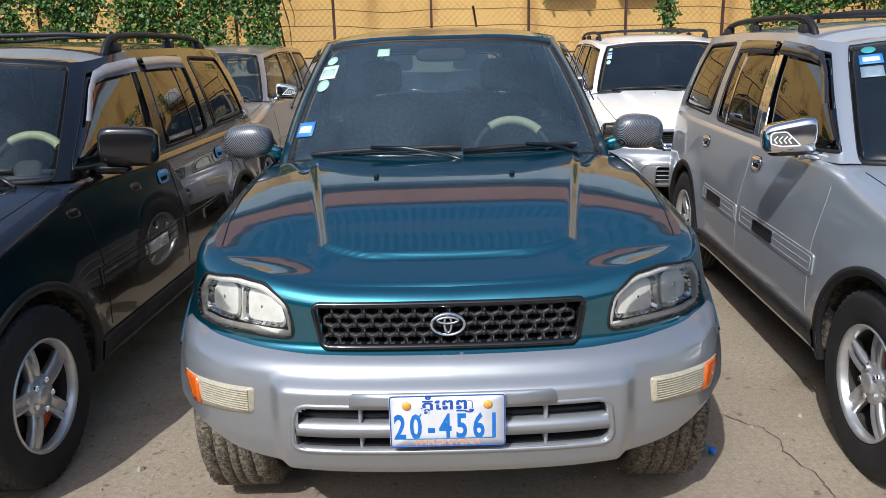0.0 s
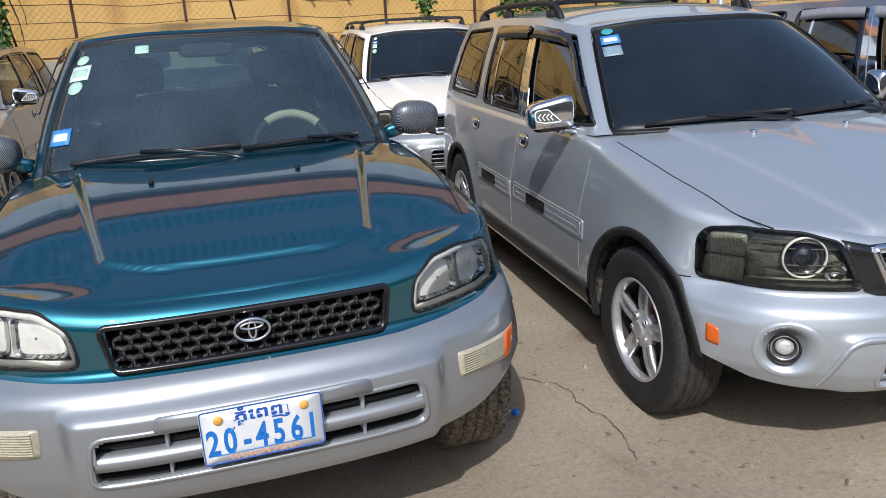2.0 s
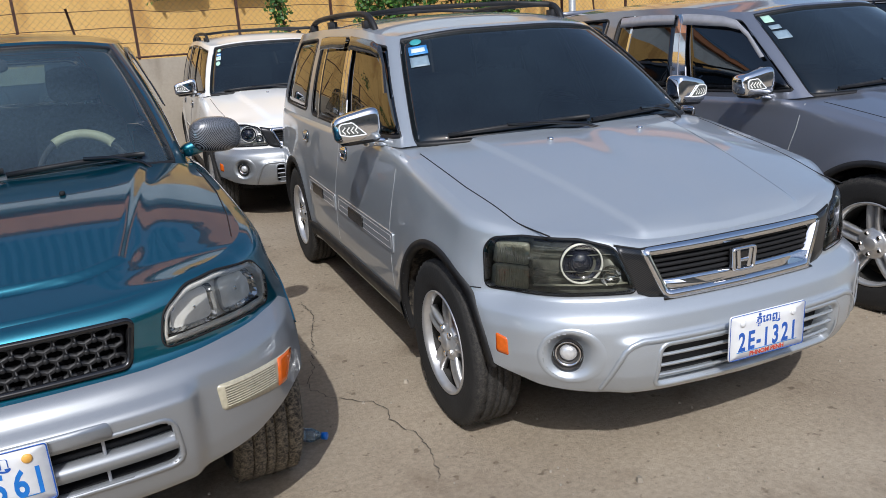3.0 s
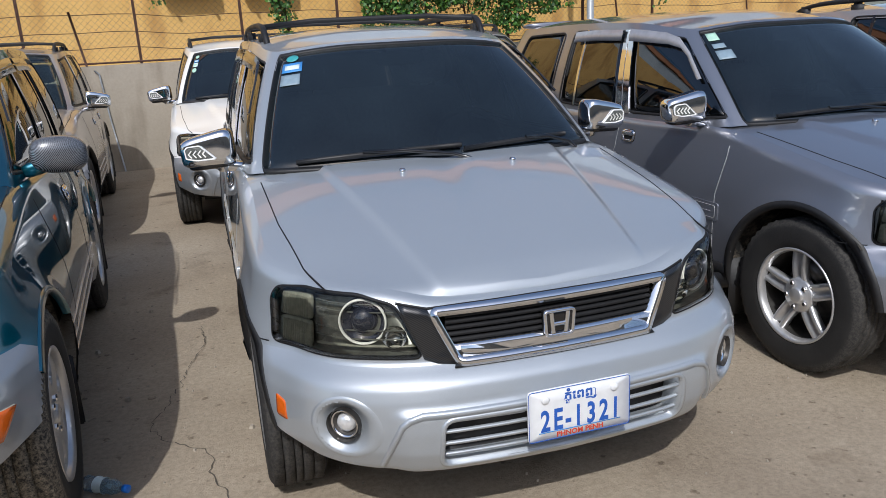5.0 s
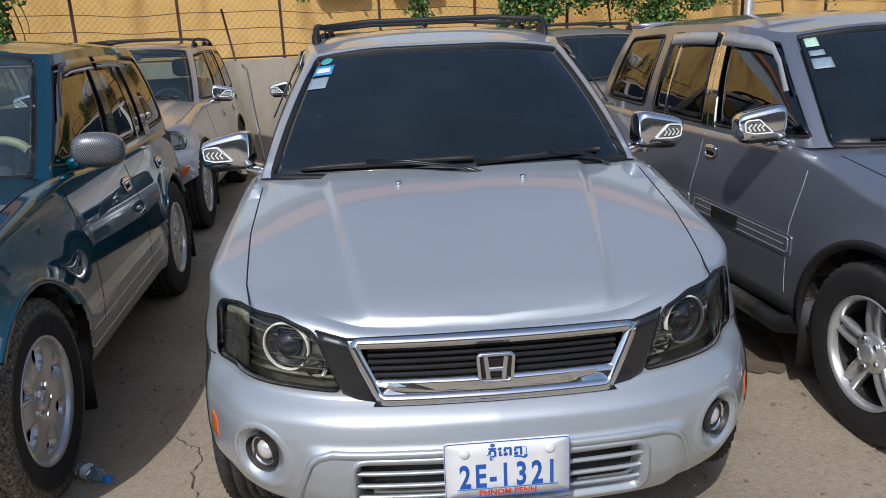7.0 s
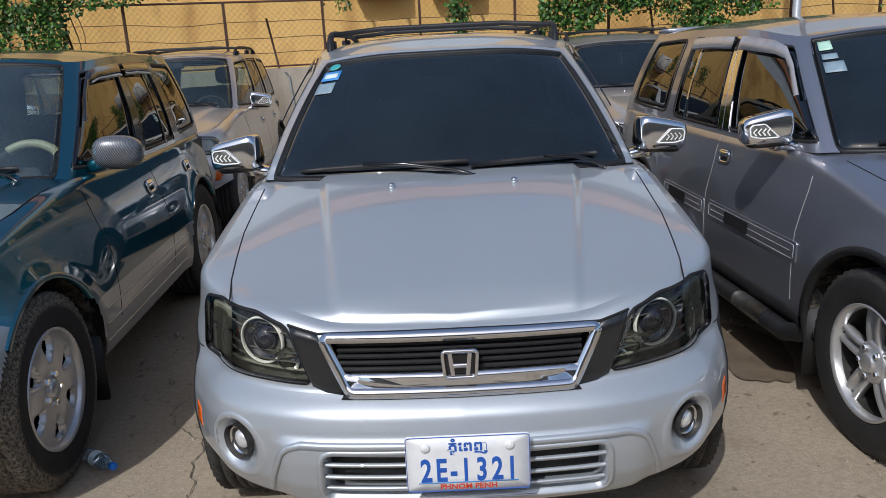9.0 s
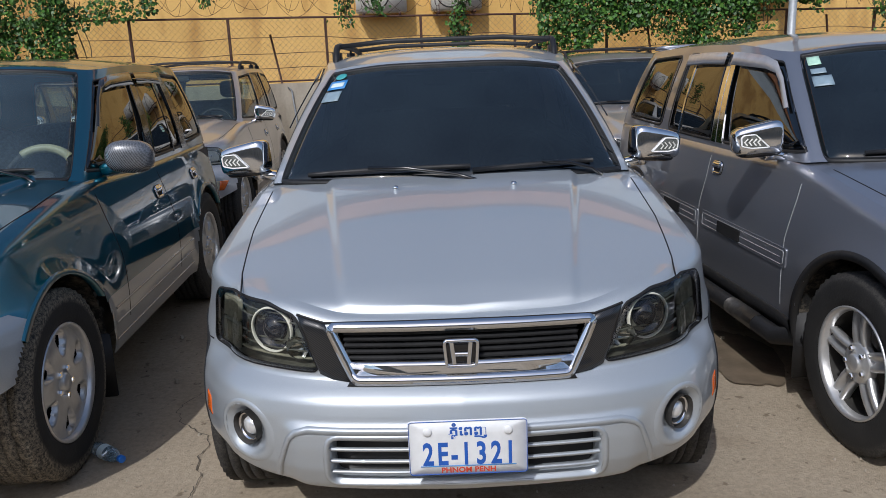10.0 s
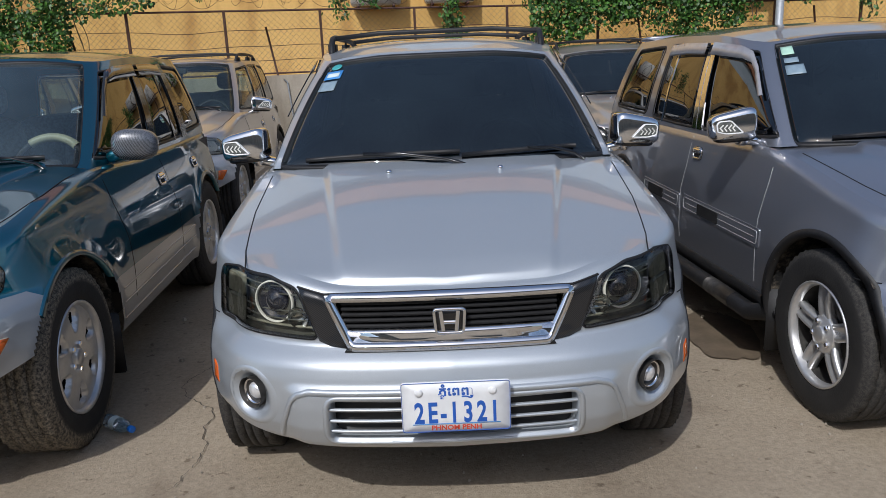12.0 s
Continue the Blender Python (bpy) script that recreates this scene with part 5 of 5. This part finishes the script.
    part("emblem_ring", *strip(flat, oval(0.012, 0.027), 0.005, 0.0, 0.007, 0.010), M["chrome"], badge)
    part("emblem_band", *strip(flat, oval(0.031, 0.011, 0.012), 0.005, 0.0, 0.0085, 0.010), M["chrome"], badge)
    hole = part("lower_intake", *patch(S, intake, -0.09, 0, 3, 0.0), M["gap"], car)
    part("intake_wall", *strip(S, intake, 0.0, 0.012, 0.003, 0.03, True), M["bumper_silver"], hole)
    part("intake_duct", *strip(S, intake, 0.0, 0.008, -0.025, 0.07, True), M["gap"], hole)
    part("intake_bar", *strip(S, [(-0.42, 0.560), (0.42, 0.560)], 0.017, 0.017, 0.0, 0.06, False), M["bumper_silver"], hole)
    part("intake_ledge", *strip(S, [(-0.42, 0.590), (0.42, 0.590)], 0.003, 0.012, -0.045, 0.03, False), M["trim"], hole)
    for u in (-0.25, 0.25):
        part("intake_post", *strip(S, [(u, 0.50), (u, 0.62)], 0.004, 0.004, -0.02, 0.05, False), M["bumper_grey"], hole)
    part("plate_holder", *patch(S, rounded([(-0.275, 0.632), (0.275, 0.632), (0.27, 0.670), (-0.27, 0.670)], 0.012), 0.006, 0, 2), M["bumper_silver"], car)
    if style.get("plate"):
        plate(car, -0.016, -0.046, 0.600, style["plate"], 0.91)
    for x in (-0.258, 0.25):
        part("washer_jet", *moved(superball(0.010, 0.014, 0.008, 0.7, 10, 8), Matrix.Translation(sh.hood(x, 0.95, 0.005))), M["gap"], car)


# ---- cars: the two rows ----
HONDA = dict(front="crv", fit=crv_front, lamps="smoked", screen="dark_glass", wheels="five", mirror="chrome", mirror_kind="lamp")
TOY = dict(front="rav", fit=rav_front, screen="windscreen", wheels="six", mirror="carbon", mirror_kind="round", low="bumper_silver", low_label="silver-painted bumper and lower cladding")
FRONT_ROW, BACK_ROW = "front row of parked cars", "back row of parked cars"
CRV_TAGS = ((-2.40, 0.895, 0.20, 0.032, "sticker_teal", True), (-2.38, 0.805, 0.31, 0.044, "sticker_blue", False), (-2.40, 0.69, 0.29, 0.048, "sticker_grey", False))
GREY_TAGS = ((-2.58, 0.87, 0.20, 0.045, "sticker_green", False), (-2.54, 0.76, 0.22, 0.026, "sticker_grey", False), (-2.50, 0.66, 0.28, 0.048, "sticker_grey", False))
WHITE_TAGS = ((-2.5, 0.86, 0.13, 0.034, "sticker_green", True), (-2.5, 0.77, 0.16, 0.026, "sticker_blue", False), (-2.5, 0.69, 0.16, 0.04, "sticker_white", False), (-2.5, 0.58, 0.15, 0.045, "sticker_green", True))
TEAL_TAGS = ((-2.50, 0.80, 0.20, 0.040, "sticker_green", True), (-2.46, 0.69, 0.30, 0.060, "sticker_white", False), (-2.48, 0.575, 0.22, 0.050, "sticker_green", True), (-2.58, 0.235, 0.30, 0.052, "sticker_blue", False), (-1.05, 0.835, 0.13, 0.036, "sticker_green", False))
teal_car, teal_shell = car_thing("parked_car", "teal off-roader with silver bumpers, parked on concrete", RAV, dict(TOY, paint="teal", plate="20-4561", wheel_wrap="cream", arch="teal", tyres=(M["tyre_dusty"], M["tyre"]), visor="black_visor", screen_label="clear grey-tinted windscreen", rear="half_glass", fine=170, stickers=TEAL_TAGS), pose(0.02, 1.78, 0, 0, 0, 2.5), FRONT_ROW)
silver_car, silver_shell = car_thing("parked_car", "silver off-roader with smoked headlights and chrome mirrors", CRV, dict(HONDA, paint="silver", seam="seam_light", plate="2E-1321", rack=True, chrome_pillar=True, badge="gloss_black", flaps=False, visor="black_visor", fine=170, stickers=CRV_TAGS), pose(2.325, 1.70, 0, 0, 0, -1.25), FRONT_ROW)
black_car, black_shell = car_thing("parked_car", "glossy black off-roader with blue film on its handles", CRV, dict(HONDA, paint="black", flaps=False, fine=90, screen="half_glass", mirror="gloss_black", mirror_kind="square", wheel_wrap="cream", rack=True, visor="visor", handle="handle_blue", handle_label="door handle under blue film"), pose(-2.36, 1.66, 0, 0, 0, 0.4), FRONT_ROW)
grey_car, grey_shell = car_thing("parked_car", "blue-grey off-roader with chrome mirrors and side steps", dict(CRV, tyre=0.35, arch=0.41), dict(HONDA, paint="grey", seam="seam_light", wheels="ysplit", visor="visor", chrome_pillar=True, badge="gap", steps=True, stickers=GREY_TAGS), pose(4.72, 1.69, 0, 0, 0, 2.0), FRONT_ROW)
pale_car, pale_shell = car_thing("parked_car", "pale silver off-roader with a light windscreen", CRV, dict(HONDA, paint="champagne", screen="half_glass", rear="half_glass", side="half_glass", lamps="clear"), pose(-2.75, 6.35, 0, 0, 0, 1), BACK_ROW)
back_car, back_shell = car_thing("parked_car", "silver-beige off-roader with roof rails beside the wall", RAV, dict(TOY, paint="champagne", low="bumper_grey", screen="half_glass", rear="half_glass", side="half_glass", mirror="chrome", mirror_kind="lamp", rack=True), pose(-0.29, 6.1, 0, 0, 0, 1.5), BACK_ROW)
white_car, white_shell = car_thing("parked_car", "white off-roader with a silver bumper and chrome mirrors", CRV, dict(HONDA, paint="white", low="bumper_silver", lamps="clear", rack=True, stickers=WHITE_TAGS), pose(2.04, 6.4, 0, 0, 0, -1), BACK_ROW)
far_car, far_shell = car_thing("parked_car", "silver off-roader parked under the vines", CRV, dict(HONDA, paint="champagne", lamps="clear", rack=True), pose(4.45, 6.5, 0, 0, 0, -1), BACK_ROW)
side_car, side_shell = car_thing("parked_car", "silver off-roader at the end of the front row", CRV, dict(HONDA, paint="champagne", rack=True), pose(7.2, 1.75, 0, 0, 0, 2), FRONT_ROW)


# ---- ground and walls ----
def wall_y(x):
    """The back wall runs slightly askew."""
    return 10.9 + 0.05 * (x - 0.5)


def slab(name, x0, x1, y0, y1, z0, z1, mat, label, bevel=0.01, turn=None):
    ob = part(name, *box(x0, x1, y0, y1, z0, z1, bevel), mat, None, "", False, turn)
    return tagged(ob, label, "wall", "", "structure")


n = 60
xs = np.concatenate([[-400, -60], np.linspace(-9, 12, n), [60, 400]])
ys = np.concatenate([[-400, -60], np.linspace(-4, 13, n), [60, 400]])
gv = [(x, y, 0.006 * noise.noise((x * 0.9, y * 0.9, 3)) - 0.003 if -9 < x < 12 and -4 < y < 13 else 0.0) for x in xs for y in ys]
gf = [(i * len(ys) + j, (i + 1) * len(ys) + j, (i + 1) * len(ys) + j + 1, i * len(ys) + j + 1) for i in range(len(xs) - 1) for j in range(len(ys) - 1)]
tagged(part("ground", gv, gf, M["ground"]), "dusty beige concrete yard with cracks and stains", "ground", "", "structure")
turn = pose(0.5, 10.9, 0, 0, 0, math.degrees(math.atan(0.05)))
slab("wall_low", -14, 14, 0, 0.16, -0.1, 1.40, M["concrete"], "stained grey concrete boundary wall", 0.015, turn)
# unseen wall, added behind the camera to darken bumper and mirror reflections
slab("unseen_wall", -40, 40, -14.3, -14, -0.1, 6.5, M["concrete"], "unseen tall grey wall added behind the camera to darken reflections", 0.02)


# ---- yellow building behind the wall ----
house = new("building", None)
house.matrix_basis = turn
tagged(house, "yellow plastered building with an orange fascia and blue roof", "building")
part("wall", *box(-16, 16, 2.2, 2.5, -0.1, 5.7, 0.02), M["yellow"], house, "weathered yellow plaster wall", False)
part("upper_wall", *box(-16, 16, 2.25, 2.5, 5.7, 7.35, 0.02), M["pale_wall"], house, "pale blue-grey upper wall", False)
part("fascia", *box(-16, 16, 1.9, 2.4, 7.35, 8.1, 0.03), M["orange"], house, "orange-brown fascia", False)
rv, rf = [], []
nr = 320
for i in range(nr + 1):
    x = -16 + 32 * i / nr
    b = 0.05 * (i % 2)
    rv += [(x, 1.75, 8.1 + b), (x, 2.5, 8.95 + b)]
rf = [(2 * i, 2 * i + 2, 2 * i + 3, 2 * i + 1) for i in range(nr)]
part("roof", rv, rf, M["blue_metal"], house, "blue corrugated sheet roof", False)


def ac_unit(x, z):
    ac = new("air_conditioner")
    ac.matrix_basis = turn @ pose(x, 2.2, z)
    tagged(ac, "white outdoor air conditioner on the yellow wall", "air conditioner", "air conditioners on the wall")
    part("casing", *box(-0.42, 0.42, -0.36, -0.06, 0, 0.56, 0.02), M["ac_white"], ac)
    part("fan_recess", *moved(lathe([(0.24, 0), (0.24, 0.006), (0.225, 0.006), (0.21, -0.03), (0, -0.03)], 32), pose(-0.10, -0.362, 0.28, 90)), M["gap"], ac)
    for k in range(5):
        ring = [(-0.10 + (0.05 + 0.04 * k) * math.cos(a), -0.372, 0.28 + (0.05 + 0.04 * k) * math.sin(a)) for a in np.linspace(0, 2 * math.pi, 28, endpoint=False)]
        part("grille_ring", *tube(ring, 0.004, 4, True), M["ac_white"], ac)
    for s in (-0.3, 0.3):
        part("bracket", *box(s - 0.02, s + 0.02, -0.40, 0.0, -0.045, -0.003, 0.004), M["rust"], ac)


for x, z in ((1.2, 2.46), (2.45, 2.46), (7.9, 2.5)):
    ac_unit(x, z)


# ---- fence on the low wall ----
fence = new("chain_link_fence")
fence.matrix_basis = turn
tagged(fence, "rusty chain-link fence with barbed wire on the wall", "fence")
LEFT, RIGHT = -12.0, 12.0


def rail_z(x):
    return 2.30 - 0.018 * x


for k in range(-7, 9):
    x = -2.33 + 1.36 * k
    part("post", *box(x - 0.018, x + 0.018, 0.03, 0.07, 1.40, rail_z(x) + 0.01, 0.004), M["rust"], fence, "", False)
for k in range(-4, 5):
    x = -0.28 + 2.72 * k
    part("leaning_stake", *tube([(x, 0.02, 1.40), (x - 0.11, 0.0, 2.08)], 0.016, 6), M["rust"], fence)
part("top_rail", *tube([(x, 0.05, rail_z(x)) for x in np.linspace(LEFT, RIGHT, 30)], 0.016, 6), M["rust"], fence)
part("bottom_rail", *tube([(x, 0.03, 1.43) for x in np.linspace(LEFT, RIGHT, 30)], 0.014, 6), M["rust"], fence)
for z in (1.60, 1.80, 2.02):
    pts = [(x, 0.0, z - 0.018 * x + 0.02 * math.sin(2.3 * x + z) + 0.01 * math.sin(5 * x)) for x in np.linspace(LEFT, RIGHT, 110)]
    part("barbed_wire", *tube(pts, 0.0045, 4), M["rust"], fence)
mesh_lots = []
for k in range(int((RIGHT - LEFT) / 0.085) + 12):
    x = LEFT + 0.085 * k
    for s in (-1, 1):
        h = 0.86
        x1 = x + s * h
        mesh_lots.append(tube([(x, 0.05, 1.42 - 0.018 * x), (x1, 0.05, 1.42 + h - 0.018 * x1)], 0.0022, 3))
tagged(part("wire_mesh", *join(*mesh_lots), M["wire"], fence), kind="stuff")
for k in range(3):
    coil = []
    for i in range(1300):
        a = i * (0.19 + 0.03 * k) + k
        x = LEFT + 24.0 * i / 1300
        r = 0.15 + 0.07 * noise.noise((x * 0.8, k, 3))
        coil.append((x + 0.14 * math.sin(a * 0.5 + k), 0.03 + r * 0.7 * math.cos(a), rail_z(x) + 0.17 + 0.04 * k + r * math.sin(a) + 0.09 * noise.noise((x * 1.3, k, 1))))
    part("razor_coil", *tube(coil, 0.0032, 3), M["rust"], fence)

pipe = part("wall_pipe", *tube([(-0.02, -0.025, 0.0), (-0.10, -0.025, 0.7), (-0.15, -0.025, 1.30), (-0.20, -0.025, 1.34)], 0.011, 8), M["steel"], None, "", True, turn)
tagged(pipe, "thin grey pipe standing against the concrete wall", "pipe")
pole = part("steel_pole", *tube([(0, 0, 0), (0, 0, 6.0)], 0.055, 14), M["steel"], None, "", True, pose(7.42, 10.6, 0))
tagged(pole, "plain grey steel pole by the wall", "pole")


# ---- creepers ----
def leaves(spots, size):
    """Folded leaf blades at the given places, most of them facing outwards."""
    v, f = [], []
    for p in spots:
        s = size * random.uniform(0.6, 1.25)
        m = Matrix.Translation(p) @ pose(0, 0, 0, random.gauss(-35, 32), random.gauss(0, 30), random.gauss(0, 50))
        k = len(v)
        for a, b, c in ((0, 0, 0), (-0.42, -0.08, -0.45), (-0.30, -0.05, -0.85), (0, 0, -1.1), (0.30, -0.05, -0.85), (0.42, -0.08, -0.45)):
            v.append(m @ Vector((a * s, b * s, c * s)))
        f += [(k, k + 1, k + 2, k + 3), (k, k + 3, k + 4, k + 5)]
    return v, f


def creeper(name, label, at, spots, stems, size=0.052):
    ob = new(name)
    ob.matrix_basis = at
    tagged(ob, label, "climbing plant", "", "stuff")
    part("foliage", *leaves(spots, size), M["leaf"], ob)
    part("stem", *join(*[tube(s, 0.006, 4) for s in stems]), M["stem"], ob)


def mass(x0, x1, low, high, n, depth=0.35):
    """Uneven leaf cover between two ragged height lines."""
    out = []
    while len(out) < n:
        x = random.uniform(x0, x1)
        b = low(x) + 0.22 * noise.noise((x * 1.3, 0, 7)) + 0.12 * noise.noise((x * 5, 2, 7))
        t = high(x) + 0.2 * noise.noise((x * 1.1, 5, 2))
        z = random.uniform(b, t) if t > b else b
        gap = noise.noise((x * 1.8, z * 1.8, 4))
        if gap < -0.28 and random.random() < 0.8:
            continue
        y = -depth * (0.35 + 0.65 * noise.noise((x * 1.6, z * 1.6, 1)) ** 2) + random.uniform(-0.12, 0.12)
        out.append(Vector((x, y, z)))
    return out


def hanging(x, z0, z1, n=5, spread=0.12):
    lines = []
    for _ in range(n):
        a = x + random.uniform(-spread, spread)
        zz = z1 + random.uniform(0, 0.35) * (z0 - z1)
        lines.append([(a + 0.05 * math.sin(5 * s + a), -0.05 + 0.03 * math.sin(3 * s), z0 + (zz - z0) * s) for s in np.linspace(0, 1, 8)])
    return lines


def along(lines, per, jitter=0.05):
    return [Vector(random.choice(line)) + Vector((random.gauss(0, jitter), random.gauss(0, jitter), random.gauss(0, jitter))) for line in lines for _ in range(per)]


hedge = mass(-10.5, -3.05, lambda x: 1.62 + 0.12 * (x < -4), lambda x: 3.6, 42000, 0.5) + mass(-3.4, -1.9, lambda x: 2.15 + 0.16 * (x + 3.4), lambda x: 2.62, 900, 0.2)
creeper("hedge", "dense green creeper hedge grown over the fence", turn, hedge, hanging(-3.1, 2.6, 1.6, 8, 0.3) + hanging(-5, 3.4, 1.5, 10, 1.5))
right_stems = [l for k in range(46) for l in hanging(3.4 + 0.095 * k, 3.2, 1.75 + 0.35 * abs(noise.noise((k * 0.35, 3, 1))) + (0.45 if k > 36 or k < 4 else 0), 3)]
creeper("hanging_vine", "long green vine hanging over the fence", turn, mass(3.4, 7.6, lambda x: 1.80 + 0.16 * math.sin(x * 3) + 0.35 * (x > 6.6), lambda x: 3.4, 20000, 0.4) + along(right_stems, 60), right_stems)
for x, z0, z1, per in ((0.75, 2.8, 2.12, 14), (1.15, 2.8, 2.3, 12), (2.28, 2.5, 1.62, 30), (8.6, 2.9, 1.9, 22), (9.6, 2.9, 2.1, 20), (-1.2, 2.9, 2.45, 8)):
    lines = hanging(x, z0, z1, 6, 0.13)
    creeper("hanging_vine", "thin green vine strands on the fence", turn, along(lines, per * 3), lines, 0.05)


# ---- litter and cracks ----
bottle = part("plastic_bottle", *lathe([(0, 0), (0.026, 0.002), (0.030, 0.012), (0.028, 0.03), (0.031, 0.05), (0.026, 0.07), (0.030, 0.09), (0.027, 0.11), (0.029, 0.13), (0.020, 0.155), (0.011, 0.17), (0.011, 0.185)], 18), M["bottle"], None, "", True, pose(0.83, 2.66, 0.030, 88, 0, 52))
tagged(bottle, "crushed clear plastic bottle with blue cap on the ground", "bottle")
part("cap", *lathe([(0, 0.178), (0.015, 0.178), (0.015, 0.198), (0.012, 0.2), (0, 0.2)], 16), M["cap_blue"], bottle)
part("label_band", *lathe([(0.0305, 0.055), (0.0315, 0.06), (0.0275, 0.075), (0.0310, 0.09), (0.0305, 0.095)], 18), M["sticker_white"], bottle)


def crack(points, width):
    """A jagged open crack in the concrete."""
    pts = cut_up(points, 0.022, False)
    pts = [(x + random.gauss(0, 0.006), y + random.gauss(0, 0.006)) for x, y in pts]
    v, f = [], []
    for i, (x, y) in enumerate(pts):
        w = width * random.uniform(0.25, 1.0)
        v += [(x - w, y - w * 0.4, 0.0045), (x + w, y + w * 0.4, 0.0045)]
    f = [(2 * i, 2 * i + 1, 2 * i + 3, 2 * i + 2) for i in range(len(pts) - 1)]
    tagged(part("crack", v, f, M["crack"], None, "", False), "jagged dirt-filled crack in the concrete", "crack", "cracks in the concrete", "structure")


crack([(1.281, 4.222), (1.296, 3.947), (1.206, 3.667), (1.169, 3.473), (1.106, 3.248), (1.033, 3.066)], 0.0034)
crack([(1.033, 3.066), (1.091, 2.935), (1.18, 2.845), (1.266, 2.755), (1.289, 2.693), (1.271, 2.602), (1.286, 2.517), (1.325, 2.41), (1.321, 2.274), (1.277, 2.098)], 0.0028)


# ---- damp patch ----
def damp_patch(x, y, rx, ry, turn, n=64):
    """A shallow ragged stain of wet dust."""
    m = pose(x, y, 0.0052, 0, 0, turn)
    rim = []
    for a in np.linspace(0, 2 * math.pi, n, endpoint=False):
        k = 1 + 0.22 * noise.noise((2 * math.cos(a), 2 * math.sin(a), x)) + 0.06 * noise.noise((7 * math.cos(a), 7 * math.sin(a), y))
        rim.append(m @ Vector((rx * k * math.cos(a), ry * k * math.sin(a), 0)))
    tagged(part("damp_patch", rim, [tuple(range(n))], M["damp"], None, "", False), "dark damp patch drying on the concrete", "stain", "stains on the concrete", "structure")


damp_patch(3.82, 3.38, 0.19, 0.38, -8)

# ---- grit ----
def pebbles(n):
    """Loose chips and leaves of dirt strewn on the concrete."""
    v, f = [], []
    for _ in range(n):
        x, y, r = random.uniform(-3, 6), random.uniform(0.9, 7.5), random.uniform(0.002, 0.0065) * (3 if random.random() < 0.04 else 1)
        k = len(v)
        ring = [(x + r * random.uniform(0.6, 1.2) * math.cos(a), y + r * random.uniform(0.6, 1.2) * math.sin(a)) for a in np.linspace(0, 2 * math.pi, 5, endpoint=False)]
        v += [(a, b, -0.002) for a, b in ring] + [(x + (a - x) * 0.6, y + (b - y) * 0.6, r * 0.8 + 0.001) for a, b in ring]
        f += [(k + i, k + (i + 1) % 5, k + 5 + (i + 1) % 5, k + 5 + i) for i in range(5)] + [tuple(range(k + 5, k + 10))]
    return v, f


tagged(part("grit", *pebbles(1600), M["concrete"], None, "", False), "small loose grit strewn on the concrete", "grit", "", "stuff")
